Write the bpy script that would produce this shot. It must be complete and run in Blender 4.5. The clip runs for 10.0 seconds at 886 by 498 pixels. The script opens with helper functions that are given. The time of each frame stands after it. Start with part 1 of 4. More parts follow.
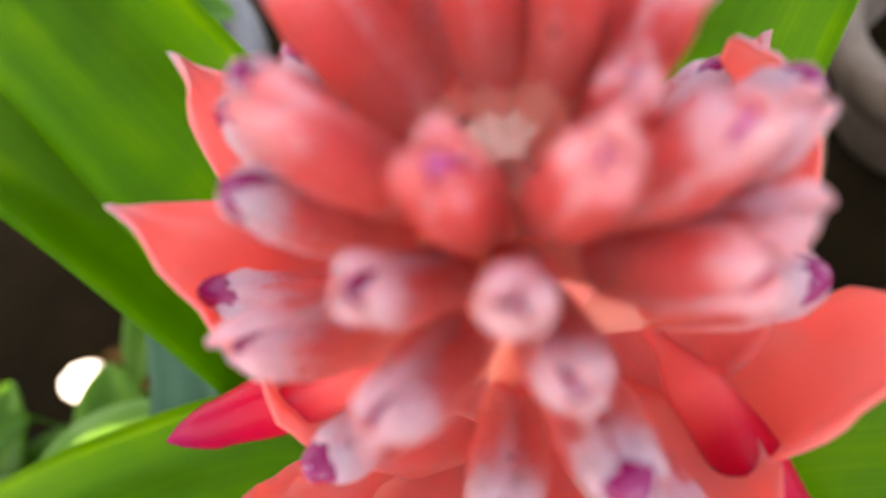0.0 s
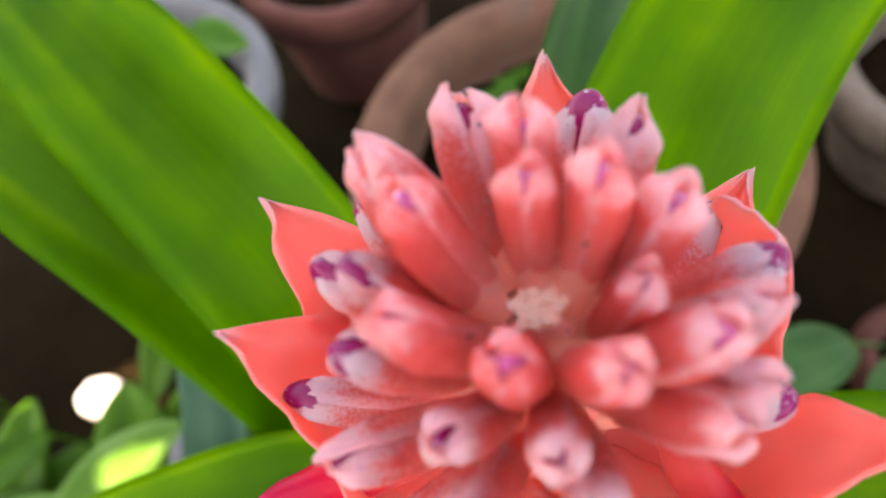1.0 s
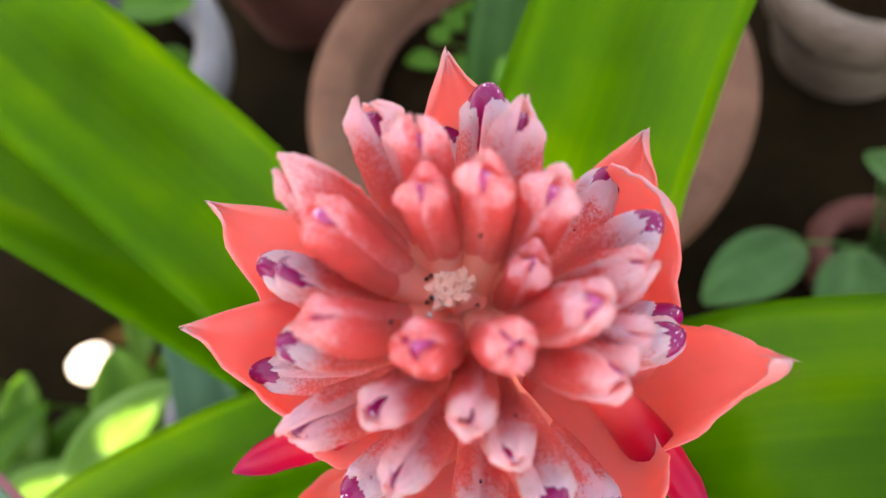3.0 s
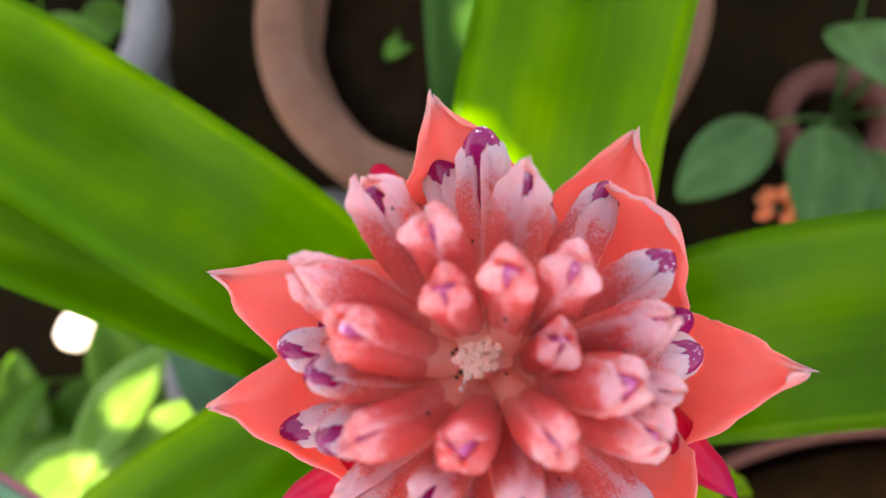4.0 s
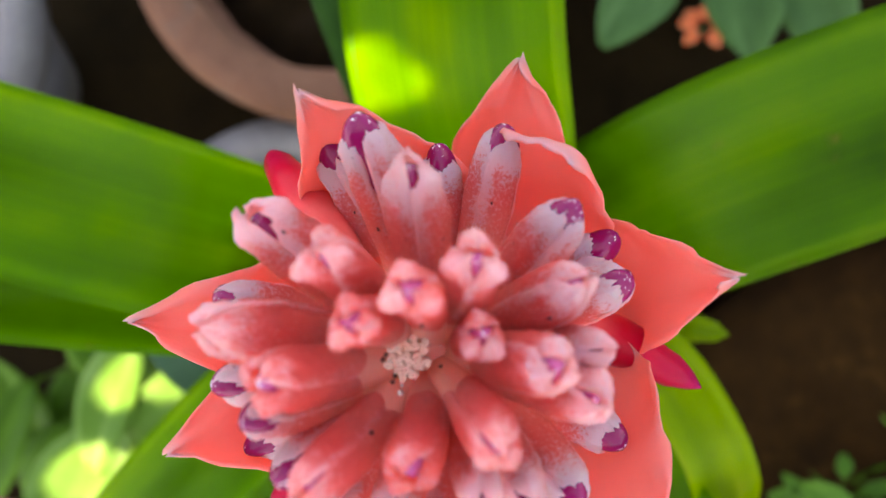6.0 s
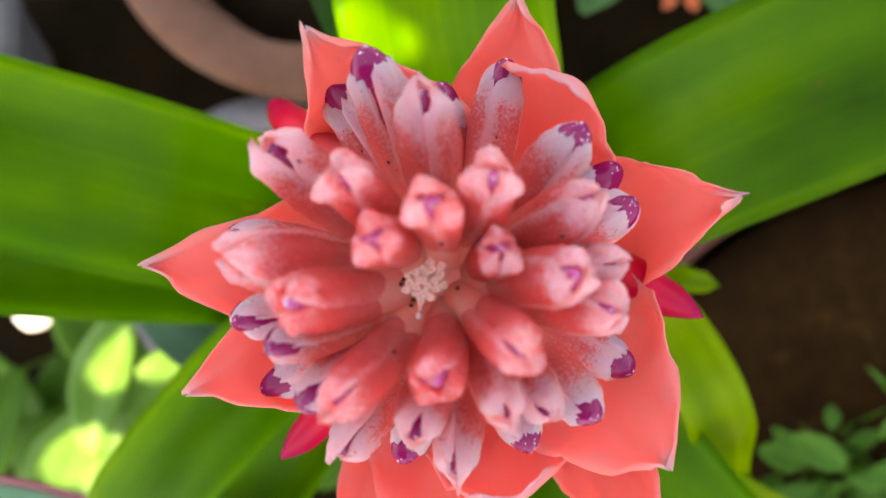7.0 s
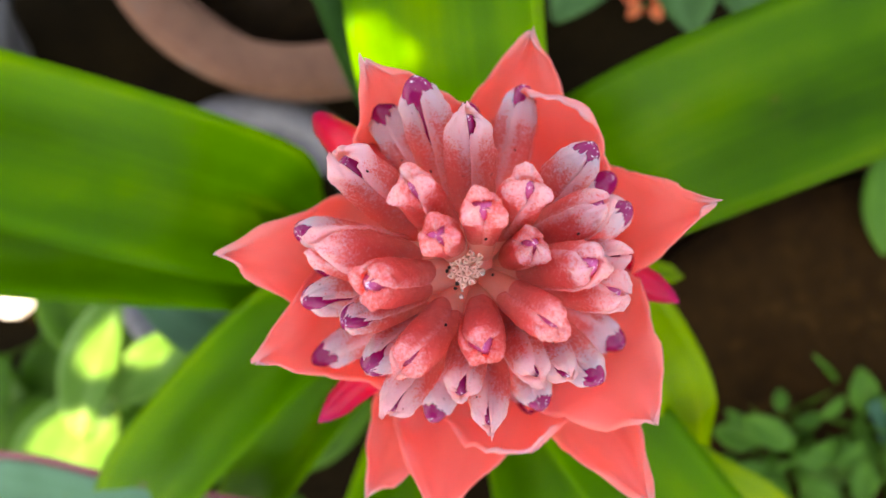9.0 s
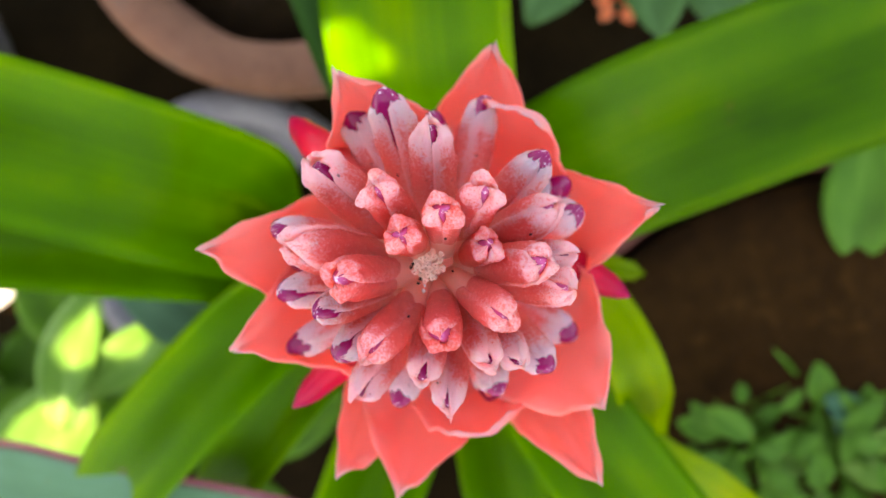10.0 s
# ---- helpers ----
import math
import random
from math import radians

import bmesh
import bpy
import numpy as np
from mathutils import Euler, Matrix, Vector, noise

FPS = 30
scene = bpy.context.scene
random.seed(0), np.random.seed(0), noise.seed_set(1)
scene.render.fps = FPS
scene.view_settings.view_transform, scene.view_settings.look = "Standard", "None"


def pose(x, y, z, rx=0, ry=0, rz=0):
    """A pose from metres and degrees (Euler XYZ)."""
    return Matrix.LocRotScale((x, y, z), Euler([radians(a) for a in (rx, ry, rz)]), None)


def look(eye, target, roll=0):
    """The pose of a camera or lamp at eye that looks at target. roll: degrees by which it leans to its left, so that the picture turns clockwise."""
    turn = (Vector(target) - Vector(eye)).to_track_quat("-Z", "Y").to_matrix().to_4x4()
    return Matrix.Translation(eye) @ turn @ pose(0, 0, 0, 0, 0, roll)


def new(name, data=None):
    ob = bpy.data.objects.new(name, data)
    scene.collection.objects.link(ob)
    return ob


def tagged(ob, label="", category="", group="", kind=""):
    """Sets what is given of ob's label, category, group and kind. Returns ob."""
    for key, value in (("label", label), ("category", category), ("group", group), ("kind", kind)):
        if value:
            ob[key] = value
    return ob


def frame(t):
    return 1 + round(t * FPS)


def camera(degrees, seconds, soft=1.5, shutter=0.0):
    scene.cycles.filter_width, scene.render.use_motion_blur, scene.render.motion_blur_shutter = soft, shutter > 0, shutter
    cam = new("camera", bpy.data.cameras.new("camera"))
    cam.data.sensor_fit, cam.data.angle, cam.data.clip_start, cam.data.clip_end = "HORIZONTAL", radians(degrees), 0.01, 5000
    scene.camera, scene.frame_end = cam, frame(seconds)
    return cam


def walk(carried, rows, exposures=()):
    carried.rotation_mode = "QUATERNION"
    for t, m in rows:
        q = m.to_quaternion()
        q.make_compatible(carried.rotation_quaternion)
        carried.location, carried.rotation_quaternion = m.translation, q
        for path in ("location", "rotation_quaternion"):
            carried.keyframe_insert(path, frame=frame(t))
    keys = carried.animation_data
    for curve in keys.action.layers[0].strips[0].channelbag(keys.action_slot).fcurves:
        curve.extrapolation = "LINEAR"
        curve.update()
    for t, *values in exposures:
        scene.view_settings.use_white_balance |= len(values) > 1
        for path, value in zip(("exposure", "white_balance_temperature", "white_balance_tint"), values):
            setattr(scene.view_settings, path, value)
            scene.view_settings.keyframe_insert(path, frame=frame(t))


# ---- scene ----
cam = camera(54.1, 10.0, soft=1.5)
METRES, EYE, TILT, LEAN, TURN = 0.30, 0.73, -60.0, 8.0, 0.0
ROWS = [
    (0.0, 0.0, 0.0, 0.0, 0.0, 0.0, 0.0),
    (0.5, -0.0, -0.0495, 0.0202, -0.12, -0.03, 0.09),
    (1.0, -0.0274, -0.0953, 0.0679, -0.24, -0.03, -0.06),
    (1.5, -0.0006, -0.1293, 0.1145, -0.18, 0.02, -0.2),
    (2.0, 0.0408, -0.1571, 0.0796, -0.29, -0.8, 0.76),
    (2.5, 0.0115, -0.1652, 0.0638, -0.89, -2.16, 2.59),
    (4.0, -0.0057, -0.147, 0.211, -5.43, -13.13, 12.83),
    (4.5, -0.0208, -0.1394, 0.2016, -6.84, -16.58, 16.55),
    (5.0, 0.0289, -0.1138, 0.2317, -8.32, -19.74, 20.02),
    (5.5, 0.0621, -0.1108, 0.255, -10.61, -22.12, 23.46),
    (7.0, 0.0194, -0.1346, 0.2425, -14.77, -26.01, 27.17),
    (7.5, 0.0177, -0.1265, 0.2155, -15.36, -26.32, 26.65),
    (8.0, 0.0166, -0.1204, 0.204, -15.86, -26.83, 26.76),
    (8.5, -0.0406, -0.1673, 0.2737, -16.77, -27.22, 26.25),
    (9.0, -0.0343, -0.2275, 0.3144, -17.45, -27.67, 25.41),
    (9.5, -0.0083, -0.2768, 0.336, -18.11, -28.17, 24.77),
    (10.0, -0.0276, -0.2808, 0.3359, -18.57, -28.51, 24.33),
]
walk(cam, [(t, pose(0, 0, EYE, TILT, LEAN, TURN) @ pose(METRES * x, METRES * y, METRES * z, 90 + pitch, roll, yaw)) for t, x, y, z, yaw, pitch, roll in ROWS],
     exposures=[(0.0, 2.92, 9500, 24), (2.5, 2.94, 9500, 24), (5.0, 2.80, 9500, 24), (8.5, 2.83, 9500, 23), (10.0, 2.90, 9500, 22)])
# a close-up lens with a shallow zone of sharpness
cam.data.dof.use_dof = True
cam.data.dof.focus_distance = 0.180
cam.data.dof.aperture_fstop = 10.8

# ---- light ----
SUN_ELEVATION, SUN_ROTATION = radians(60), radians(245)
world = bpy.data.worlds.new("sky")
scene.world = world
world.use_nodes = True
wn = world.node_tree
sky = wn.nodes.new("ShaderNodeTexSky")
sky.sky_type, sky.sun_disc = "NISHITA", False
sky.sun_elevation, sky.sun_rotation = SUN_ELEVATION, SUN_ROTATION
wn.nodes["Background"].inputs["Strength"].default_value = 0.15
wn.links.new(sky.outputs[0], wn.nodes["Background"].inputs["Color"])
SUN_WAY = Vector((math.sin(SUN_ROTATION) * math.cos(SUN_ELEVATION), math.cos(SUN_ROTATION) * math.cos(SUN_ELEVATION), math.sin(SUN_ELEVATION)))
sun = new("sun", bpy.data.lights.new("sun", "SUN"))
sun.data.energy, sun.data.angle, sun.data.color = 5.0, radians(0.53), (1.0, 0.95, 0.88)
sun.matrix_world = look(SUN_WAY * 5, (0, 0, 0))


# ---- materials ----
def ramp(nt, src, stops, smooth=False):
    """A colour ramp fed by src; stops are (position, colour or grey)."""
    r = nt.nodes.new("ShaderNodeValToRGB")
    if smooth:
        r.color_ramp.interpolation = "EASE"
    while len(r.color_ramp.elements) < len(stops):
        r.color_ramp.elements.new(0.5)
    for e, (p, c) in zip(r.color_ramp.elements, stops):
        e.position = p
        e.color = (c, c, c, 1) if isinstance(c, (int, float)) else (*c, 1)
    nt.links.new(src, r.inputs[0])
    return r.outputs[0]


def mixed(nt, fac, a, b, mode="MIX"):
    m = nt.nodes.new("ShaderNodeMix")
    m.data_type, m.blend_type = "RGBA", mode
    for socket, v in ((m.inputs[0], fac), (m.inputs[6], a), (m.inputs[7], b)):
        if isinstance(v, (int, float)):
            socket.default_value = v
        elif isinstance(v, tuple):
            socket.default_value = (*v, 1)
        else:
            nt.links.new(v, socket)
    return m.outputs[2]


def calc(nt, op, a, b=0.0, clamp=False):
    m = nt.nodes.new("ShaderNodeMath")
    m.operation, m.use_clamp = op, clamp
    for socket, v in zip(m.inputs, (a, b)):
        if isinstance(v, (int, float)):
            socket.default_value = v
        else:
            nt.links.new(v, socket)
    return m.outputs[0]


def grain(nt, scale, detail=4.0, rough=0.6, stretch=None, distort=0.0):
    n = nt.nodes.new("ShaderNodeTexNoise")
    n.inputs["Scale"].default_value, n.inputs["Detail"].default_value = scale, detail
    n.inputs["Roughness"].default_value, n.inputs["Distortion"].default_value = rough, distort
    co = nt.nodes.new("ShaderNodeTexCoord")
    if stretch:
        mp = nt.nodes.new("ShaderNodeMapping")
        mp.inputs["Scale"].default_value = stretch
        nt.links.new(co.outputs["UV"], mp.inputs[0])
        nt.links.new(mp.outputs[0], n.inputs["Vector"])
    else:
        geo = nt.nodes.new("ShaderNodeNewGeometry")
        nt.links.new(geo.outputs["Position"], n.inputs["Vector"])
    return n.outputs["Fac"]


def uv_axes(nt):
    co = nt.nodes.new("ShaderNodeTexCoord")
    s = nt.nodes.new("ShaderNodeSeparateXYZ")
    nt.links.new(co.outputs["UV"], s.inputs[0])
    return s.outputs[0], s.outputs[1]


def base_material(name, rough=0.6, spec=0.4):
    m = bpy.data.materials.new(name)
    m.use_nodes = True
    p = m.node_tree.nodes["Principled BSDF"]
    p.inputs["Roughness"].default_value = rough
    p.inputs["Specular IOR Level"].default_value = spec
    return m, m.node_tree, p


def bump(nt, p, height, strength=0.3, distance=0.001):
    b = nt.nodes.new("ShaderNodeBump")
    b.inputs["Strength"].default_value, b.inputs["Distance"].default_value = strength, distance
    nt.links.new(height, b.inputs["Height"])
    nt.links.new(b.outputs[0], p.inputs["Normal"])


def let_through(nt, p, color, share):
    """Thin living tissue: part of the light comes through from the other side."""
    tr = nt.nodes.new("ShaderNodeBsdfTranslucent")
    if isinstance(color, tuple):
        tr.inputs[0].default_value = (*color, 1)
    else:
        nt.links.new(color, tr.inputs[0])
    mx = nt.nodes.new("ShaderNodeMixShader")
    mx.inputs[0].default_value = share
    nt.links.new(p.outputs[0], mx.inputs[1])
    nt.links.new(tr.outputs[0], mx.inputs[2])
    nt.links.new(mx.outputs[0], nt.nodes["Material Output"].inputs["Surface"])


def sepal_material():
    """Coral tissue under a white bloom, which thickens towards the tip and along the outer margin and is rubbed thin elsewhere."""
    m, nt, p = base_material("powdered_sepal", 0.62, 0.5)
    u, v = uv_axes(nt)
    info = nt.nodes.new("ShaderNodeObjectInfo")
    sep = nt.nodes.new("ShaderNodeSeparateColor")
    nt.links.new(info.outputs["Color"], sep.inputs[0])
    powder_light = sep.outputs[0]
    tissue = ramp(nt, v, [(0.24, (0.98, 0.46, 0.38)), (0.44, (0.97, 0.28, 0.22)), (0.7, (0.94, 0.14, 0.12)), (1.0, (0.90, 0.15, 0.16))])
    tissue = mixed(nt, ramp(nt, grain(nt, 300, 3), [(0.45, 0.0), (0.75, 0.5)]), tissue, (0.86, 0.07, 0.08))
    fine = grain(nt, 1450, 5, 0.8)
    broad = grain(nt, 260, 4, 0.6, distort=0.6)
    rubbed = grain(nt, 1.0, 4, 0.6, (4.0, 1.8, 1.0), 0.8)
    along = ramp(nt, v, [(0.34, 0.0), (0.70, 0.58), (0.94, 1.0)])
    cover = calc(nt, "MULTIPLY", calc(nt, "ADD", calc(nt, "MULTIPLY", along, 0.85), 0.15), calc(nt, "ADD", calc(nt, "MULTIPLY", powder_light, 0.80), 0.03))
    cover = calc(nt, "ADD", cover, calc(nt, "MULTIPLY", calc(nt, "SUBTRACT", broad, 0.5), calc(nt, "ADD", calc(nt, "MULTIPLY", powder_light, 0.75), 0.45)))
    cover = calc(nt, "ADD", cover, calc(nt, "MULTIPLY", calc(nt, "SUBTRACT", rubbed, 0.5), calc(nt, "ADD", calc(nt, "MULTIPLY", powder_light, 0.9), 0.25)))
    outer = ramp(nt, u, [(0.0, 0.15), (0.06, 0.30), (0.16, 0.0), (0.82, 0.0), (0.94, 0.55), (1.0, 0.7)])
    cover = calc(nt, "ADD", cover, calc(nt, "MULTIPLY", outer, calc(nt, "ADD", calc(nt, "MULTIPLY", powder_light, 0.6), 0.34)))
    worn = calc(nt, "MULTIPLY", ramp(nt, u, [(0.12, 0.0), (0.34, 1.0), (0.62, 1.0), (0.84, 0.0)]), ramp(nt, v, [(0.40, 0.0), (0.58, 1.0), (0.78, 1.0), (0.90, 0.0)]))
    cover = calc(nt, "SUBTRACT", cover, calc(nt, "MULTIPLY", calc(nt, "MULTIPLY", worn, broad), calc(nt, "MULTIPLY", powder_light, 0.75)))
    tips = ramp(nt, v, [(0.80, 0.0), (0.97, 1.0)])
    cover = calc(nt, "ADD", cover, calc(nt, "MULTIPLY", tips, calc(nt, "ADD", calc(nt, "MULTIPLY", powder_light, 0.45), 0.25)))
    cover = calc(nt, "ADD", cover, calc(nt, "MULTIPLY", calc(nt, "SUBTRACT", fine, 0.5), calc(nt, "ADD", calc(nt, "MULTIPLY", powder_light, 2.6), 1.9)))
    mask = ramp(nt, cover, [(0.20, 0.0), (0.40, 0.42), (0.55, 0.80), (0.74, 1.0)])
    dust = ramp(nt, v, [(0.35, (0.95, 0.33, 0.30)), (0.68, (0.95, 0.45, 0.45)), (0.88, (0.97, 0.74, 0.79)), (1.0, (0.97, 0.90, 0.94))])
    color = mixed(nt, mask, tissue, dust)
    color = mixed(nt, ramp(nt, grain(nt, 560, 2, 0.5), [(0.735, 0.0), (0.75, 0.85)]), color, (0.12, 0.02, 0.03))
    nt.links.new(color, p.inputs["Base Color"])
    nt.links.new(ramp(nt, mask, [(0.0, 0.22), (0.6, 0.75)]), p.inputs["Roughness"])
    p.inputs["Subsurface Weight"].default_value = 0.4
    p.inputs["Subsurface Radius"].default_value = (1.0, 0.35, 0.25)
    p.inputs["Subsurface Scale"].default_value = 0.008
    bump(nt, p, calc(nt, "ADD", calc(nt, "MULTIPLY", fine, 0.5), calc(nt, "ADD", broad, calc(nt, "MULTIPLY", rubbed, 0.8))), 1.0, 0.0013)
    let_through(nt, p, mixed(nt, calc(nt, "MULTIPLY", mask, 0.45), (1.0, 0.27, 0.20), (0.98, 0.55, 0.53)), 0.62)
    return m


def flesh_material(name, stops, rough, coarse=0.3, share=0.0, through_color=(0.8, 0.2, 0.15), spots=None, spec=0.32):
    m, nt, p = base_material(name, rough, spec)
    u, v = uv_axes(nt)
    color = ramp(nt, v, stops)
    color = mixed(nt, calc(nt, "MULTIPLY", grain(nt, 120, 5), coarse), color, tuple(c * 0.62 for c in stops[len(stops) // 2][1]))
    if spots:
        color = mixed(nt, ramp(nt, grain(nt, 900, 3, 0.7), [(0.70, 0.0), (0.78, 0.6)]), color, spots)
    nt.links.new(color, p.inputs["Base Color"])
    p.inputs["Subsurface Weight"].default_value = 0.4
    p.inputs["Subsurface Radius"].default_value = (1.0, 0.3, 0.25)
    p.inputs["Subsurface Scale"].default_value = 0.005
    bump(nt, p, grain(nt, 700, 3), 0.15, 0.0005)
    if share:
        let_through(nt, p, through_color, share)
    return m


def petal_material():
    """Wet purple petals; the younger ones are paler; crumbs of bloom stick to their ends."""
    m, nt, p = base_material("purple_petal", 0.18, 0.28)
    u, v = uv_axes(nt)
    info = nt.nodes.new("ShaderNodeObjectInfo")
    sep = nt.nodes.new("ShaderNodeSeparateColor")
    nt.links.new(info.outputs["Color"], sep.inputs[0])
    ripe = ramp(nt, v, [(0.0, (0.42, 0.010, 0.055)), (0.5, (0.30, 0.006, 0.060)), (1.0, (0.19, 0.004, 0.062))])
    color = mixed(nt, sep.outputs[0], (0.62, 0.14, 0.34), ripe)
    color = mixed(nt, calc(nt, "MULTIPLY", grain(nt, 160, 4), 0.35), color, (0.13, 0.002, 0.04))
    crumbs = calc(nt, "ADD", grain(nt, 1100, 4, 0.7), ramp(nt, v, [(0.86, 0.0), (1.0, 0.16)]))
    mask = ramp(nt, crumbs, [(0.72, 0.0), (0.78, 0.9)])
    color = mixed(nt, mask, color, (0.85, 0.74, 0.82))
    nt.links.new(color, p.inputs["Base Color"])
    nt.links.new(ramp(nt, mask, [(0.0, 0.16), (0.8, 0.8)]), p.inputs["Roughness"])
    p.inputs["Subsurface Weight"].default_value = 0.3
    p.inputs["Subsurface Radius"].default_value = (1.0, 0.3, 0.4)
    p.inputs["Subsurface Scale"].default_value = 0.003
    bump(nt, p, calc(nt, "ADD", grain(nt, 500, 3), calc(nt, "MULTIPLY", mask, 0.5)), 0.35, 0.0006)
    return m


def leaf_material(name, dark, mid, light, through_color, share=0.35, rough=0.32, streak=60.0, blemish=(0.16, 0.10, 0.02), margin=None):
    m, nt, p = base_material(name, rough, 0.09)
    lines = grain(nt, 1.0, 3, 0.6, (streak, 1.2, 1.0))
    patches = grain(nt, 22, 4, 0.6)
    bands = grain(nt, 1.0, 2, 0.5, (3.5, 0.9, 1.0))
    mixed_tone = calc(nt, "ADD", calc(nt, "MULTIPLY", lines, 0.25), calc(nt, "MULTIPLY", patches, 0.30))
    color = ramp(nt, calc(nt, "ADD", mixed_tone, calc(nt, "MULTIPLY", bands, 0.45)), [(0.36, dark), (0.5, mid), (0.64, light)])
    color = mixed(nt, ramp(nt, grain(nt, 90, 3, 0.7), [(0.68, 0.0), (0.76, 0.5)]), color, blemish)
    if margin:
        edge = calc(nt, "ABSOLUTE", calc(nt, "SUBTRACT", calc(nt, "MULTIPLY", uv_axes(nt)[0], 2.0), 1.0))
        color = mixed(nt, ramp(nt, edge, [(0.90, 0.0), (0.95, 1.0)]), color, margin)
    nt.links.new(color, p.inputs["Base Color"])
    bump(nt, p, lines, 0.25, 0.0008)
    let_through(nt, p, through_color, share)
    return m


def stone_material(name, dark, light, rough=0.85, scale=30.0, bump_by=0.4, stain=(0.05, 0.045, 0.035), stain_from=0.58):
    m, nt, p = base_material(name, rough, 0.3 if rough < 0.9 else 0.05)
    a, b = grain(nt, scale, 6, 0.65), grain(nt, scale * 9, 4, 0.7)
    color = ramp(nt, calc(nt, "ADD", calc(nt, "MULTIPLY", a, 0.6), calc(nt, "MULTIPLY", b, 0.4)), [(0.32, dark), (0.68, light)])
    color = mixed(nt, ramp(nt, grain(nt, scale * 0.5, 5, 0.7), [(stain_from, 0.0), (stain_from + 0.14, 0.7)]), color, stain)
    nt.links.new(color, p.inputs["Base Color"])
    bump(nt, p, calc(nt, "ADD", a, b), bump_by, 0.003)
    return m


SEPAL = sepal_material()
OVARY = flesh_material("peach_ovary", [(0.0, (0.98, 0.60, 0.44)), (0.40, (0.98, 0.47, 0.36)), (1.0, (0.94, 0.29, 0.23))], 0.42, 0.04, 0.6, (1.0, 0.52, 0.38))
PETAL = petal_material()
SPIKE = flesh_material("magenta_petal", [(0.0, (0.90, 0.20, 0.15)), (0.42, (0.84, 0.12, 0.10)), (0.56, (0.52, 0.015, 0.03)), (0.68, (0.40, 0.003, 0.022)), (0.88, (0.28, 0.003, 0.03)), (1.0, (0.20, 0.006, 0.06))], 0.32, 0.3, spots=(0.45, 0.16, 0.22), spec=0.08)
BRACT = flesh_material("coral_bract", [(0.0, (0.88, 0.36, 0.29)), (0.6, (0.86, 0.26, 0.225)), (0.9, (0.85, 0.26, 0.24)), (0.96, (0.62, 0.36, 0.36)), (1.0, (0.45, 0.33, 0.35))], 0.4, 0.12, 0.48, (1.0, 0.32, 0.26))
HEART = flesh_material("cream_heart", [(0.0, (0.95, 0.40, 0.28)), (1.0, (0.96, 0.56, 0.43))], 0.5, 0.2)
STALK = flesh_material("pink_stalk", [(0.0, (0.95, 0.38, 0.29)), (0.4, (0.88, 0.22, 0.17)), (1.0, (0.35, 0.25, 0.12))], 0.5)
LEAF = leaf_material("bromeliad_leaf", (0.008, 0.052, 0.0), (0.047, 0.170, 0.0), (0.165, 0.33, 0.0), (0.22, 0.50, 0.0), 0.42, 0.40)
# darker copy of LEAF: shade on the right-hand leaf is put into its colour
LEAF_DIMMED = leaf_material("shaded_bromeliad_leaf", (0.006, 0.040, 0.0), (0.032, 0.125, 0.0), (0.100, 0.215, 0.002), (0.16, 0.38, 0.0), 0.40, 0.36)
LEAF_DEEP = leaf_material("deep_green_leaf", (0.006, 0.028, 0.004), (0.018, 0.075, 0.010), (0.045, 0.13, 0.025), (0.05, 0.17, 0.01), 0.25, 0.35)
LEAF_YELLOW = leaf_material("yellowing_leaf", (0.05, 0.13, 0.0), (0.13, 0.25, 0.0), (0.26, 0.30, 0.004), (0.30, 0.42, 0.0), blemish=(0.09, 0.05, 0.008))
LEAF_GREY = leaf_material("greygreen_leaf", (0.03, 0.085, 0.04), (0.05, 0.13, 0.065), (0.08, 0.17, 0.09), (0.07, 0.2, 0.06), 0.2)
LEAF_MARGIN = leaf_material("red_edged_leaf", (0.05, 0.13, 0.06), (0.08, 0.20, 0.10), (0.12, 0.27, 0.15), (0.1, 0.25, 0.08), 0.2, margin=(0.20, 0.05, 0.06))
RED_EDGE = flesh_material("red_leaf_edge", [(0.0, (0.16, 0.04, 0.05)), (1.0, (0.22, 0.06, 0.07))], 0.5)
LEAF_OVAL = leaf_material("oval_leaf", (0.016, 0.058, 0.015), (0.040, 0.115, 0.030), (0.09, 0.20, 0.065), (0.08, 0.22, 0.03), 0.25, 0.38)
LEAF_WEED = leaf_material("weed_leaf", (0.02, 0.07, 0.008), (0.04, 0.14, 0.012), (0.09, 0.22, 0.03), (0.12, 0.32, 0.02), 0.3, 0.4)
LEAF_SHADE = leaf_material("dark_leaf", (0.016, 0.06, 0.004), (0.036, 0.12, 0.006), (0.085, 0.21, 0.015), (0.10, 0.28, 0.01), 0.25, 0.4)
LEAF_GLOSS = leaf_material("glossy_leaf", (0.010, 0.045, 0.020), (0.020, 0.085, 0.040), (0.04, 0.13, 0.07), (0.05, 0.17, 0.05), 0.2, 0.15)
LEAF_PALE = leaf_material("pale_leaf", (0.035, 0.115, 0.010), (0.085, 0.21, 0.030), (0.24, 0.38, 0.13), (0.3, 0.45, 0.12), 0.3, 0.4)
TERRACOTTA = stone_material("terracotta", (0.075, 0.030, 0.014), (0.15, 0.068, 0.036), 0.88, 26)
REDCLAY = stone_material("red_clay", (0.075, 0.020, 0.012), (0.125, 0.040, 0.026), 0.85, 20)
GREYWARE = stone_material("grey_ceramic", (0.07, 0.07, 0.068), (0.15, 0.15, 0.145), 0.6, 18, 0.3)
CREAM = stone_material("cream_stoneware", (0.05, 0.032, 0.020), (0.19, 0.145, 0.10), 0.8, 24, 0.5)
# near-black: shade from the surrounding plants is put into the soil colour
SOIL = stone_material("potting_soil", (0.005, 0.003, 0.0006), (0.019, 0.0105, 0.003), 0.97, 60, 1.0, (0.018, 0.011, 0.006))
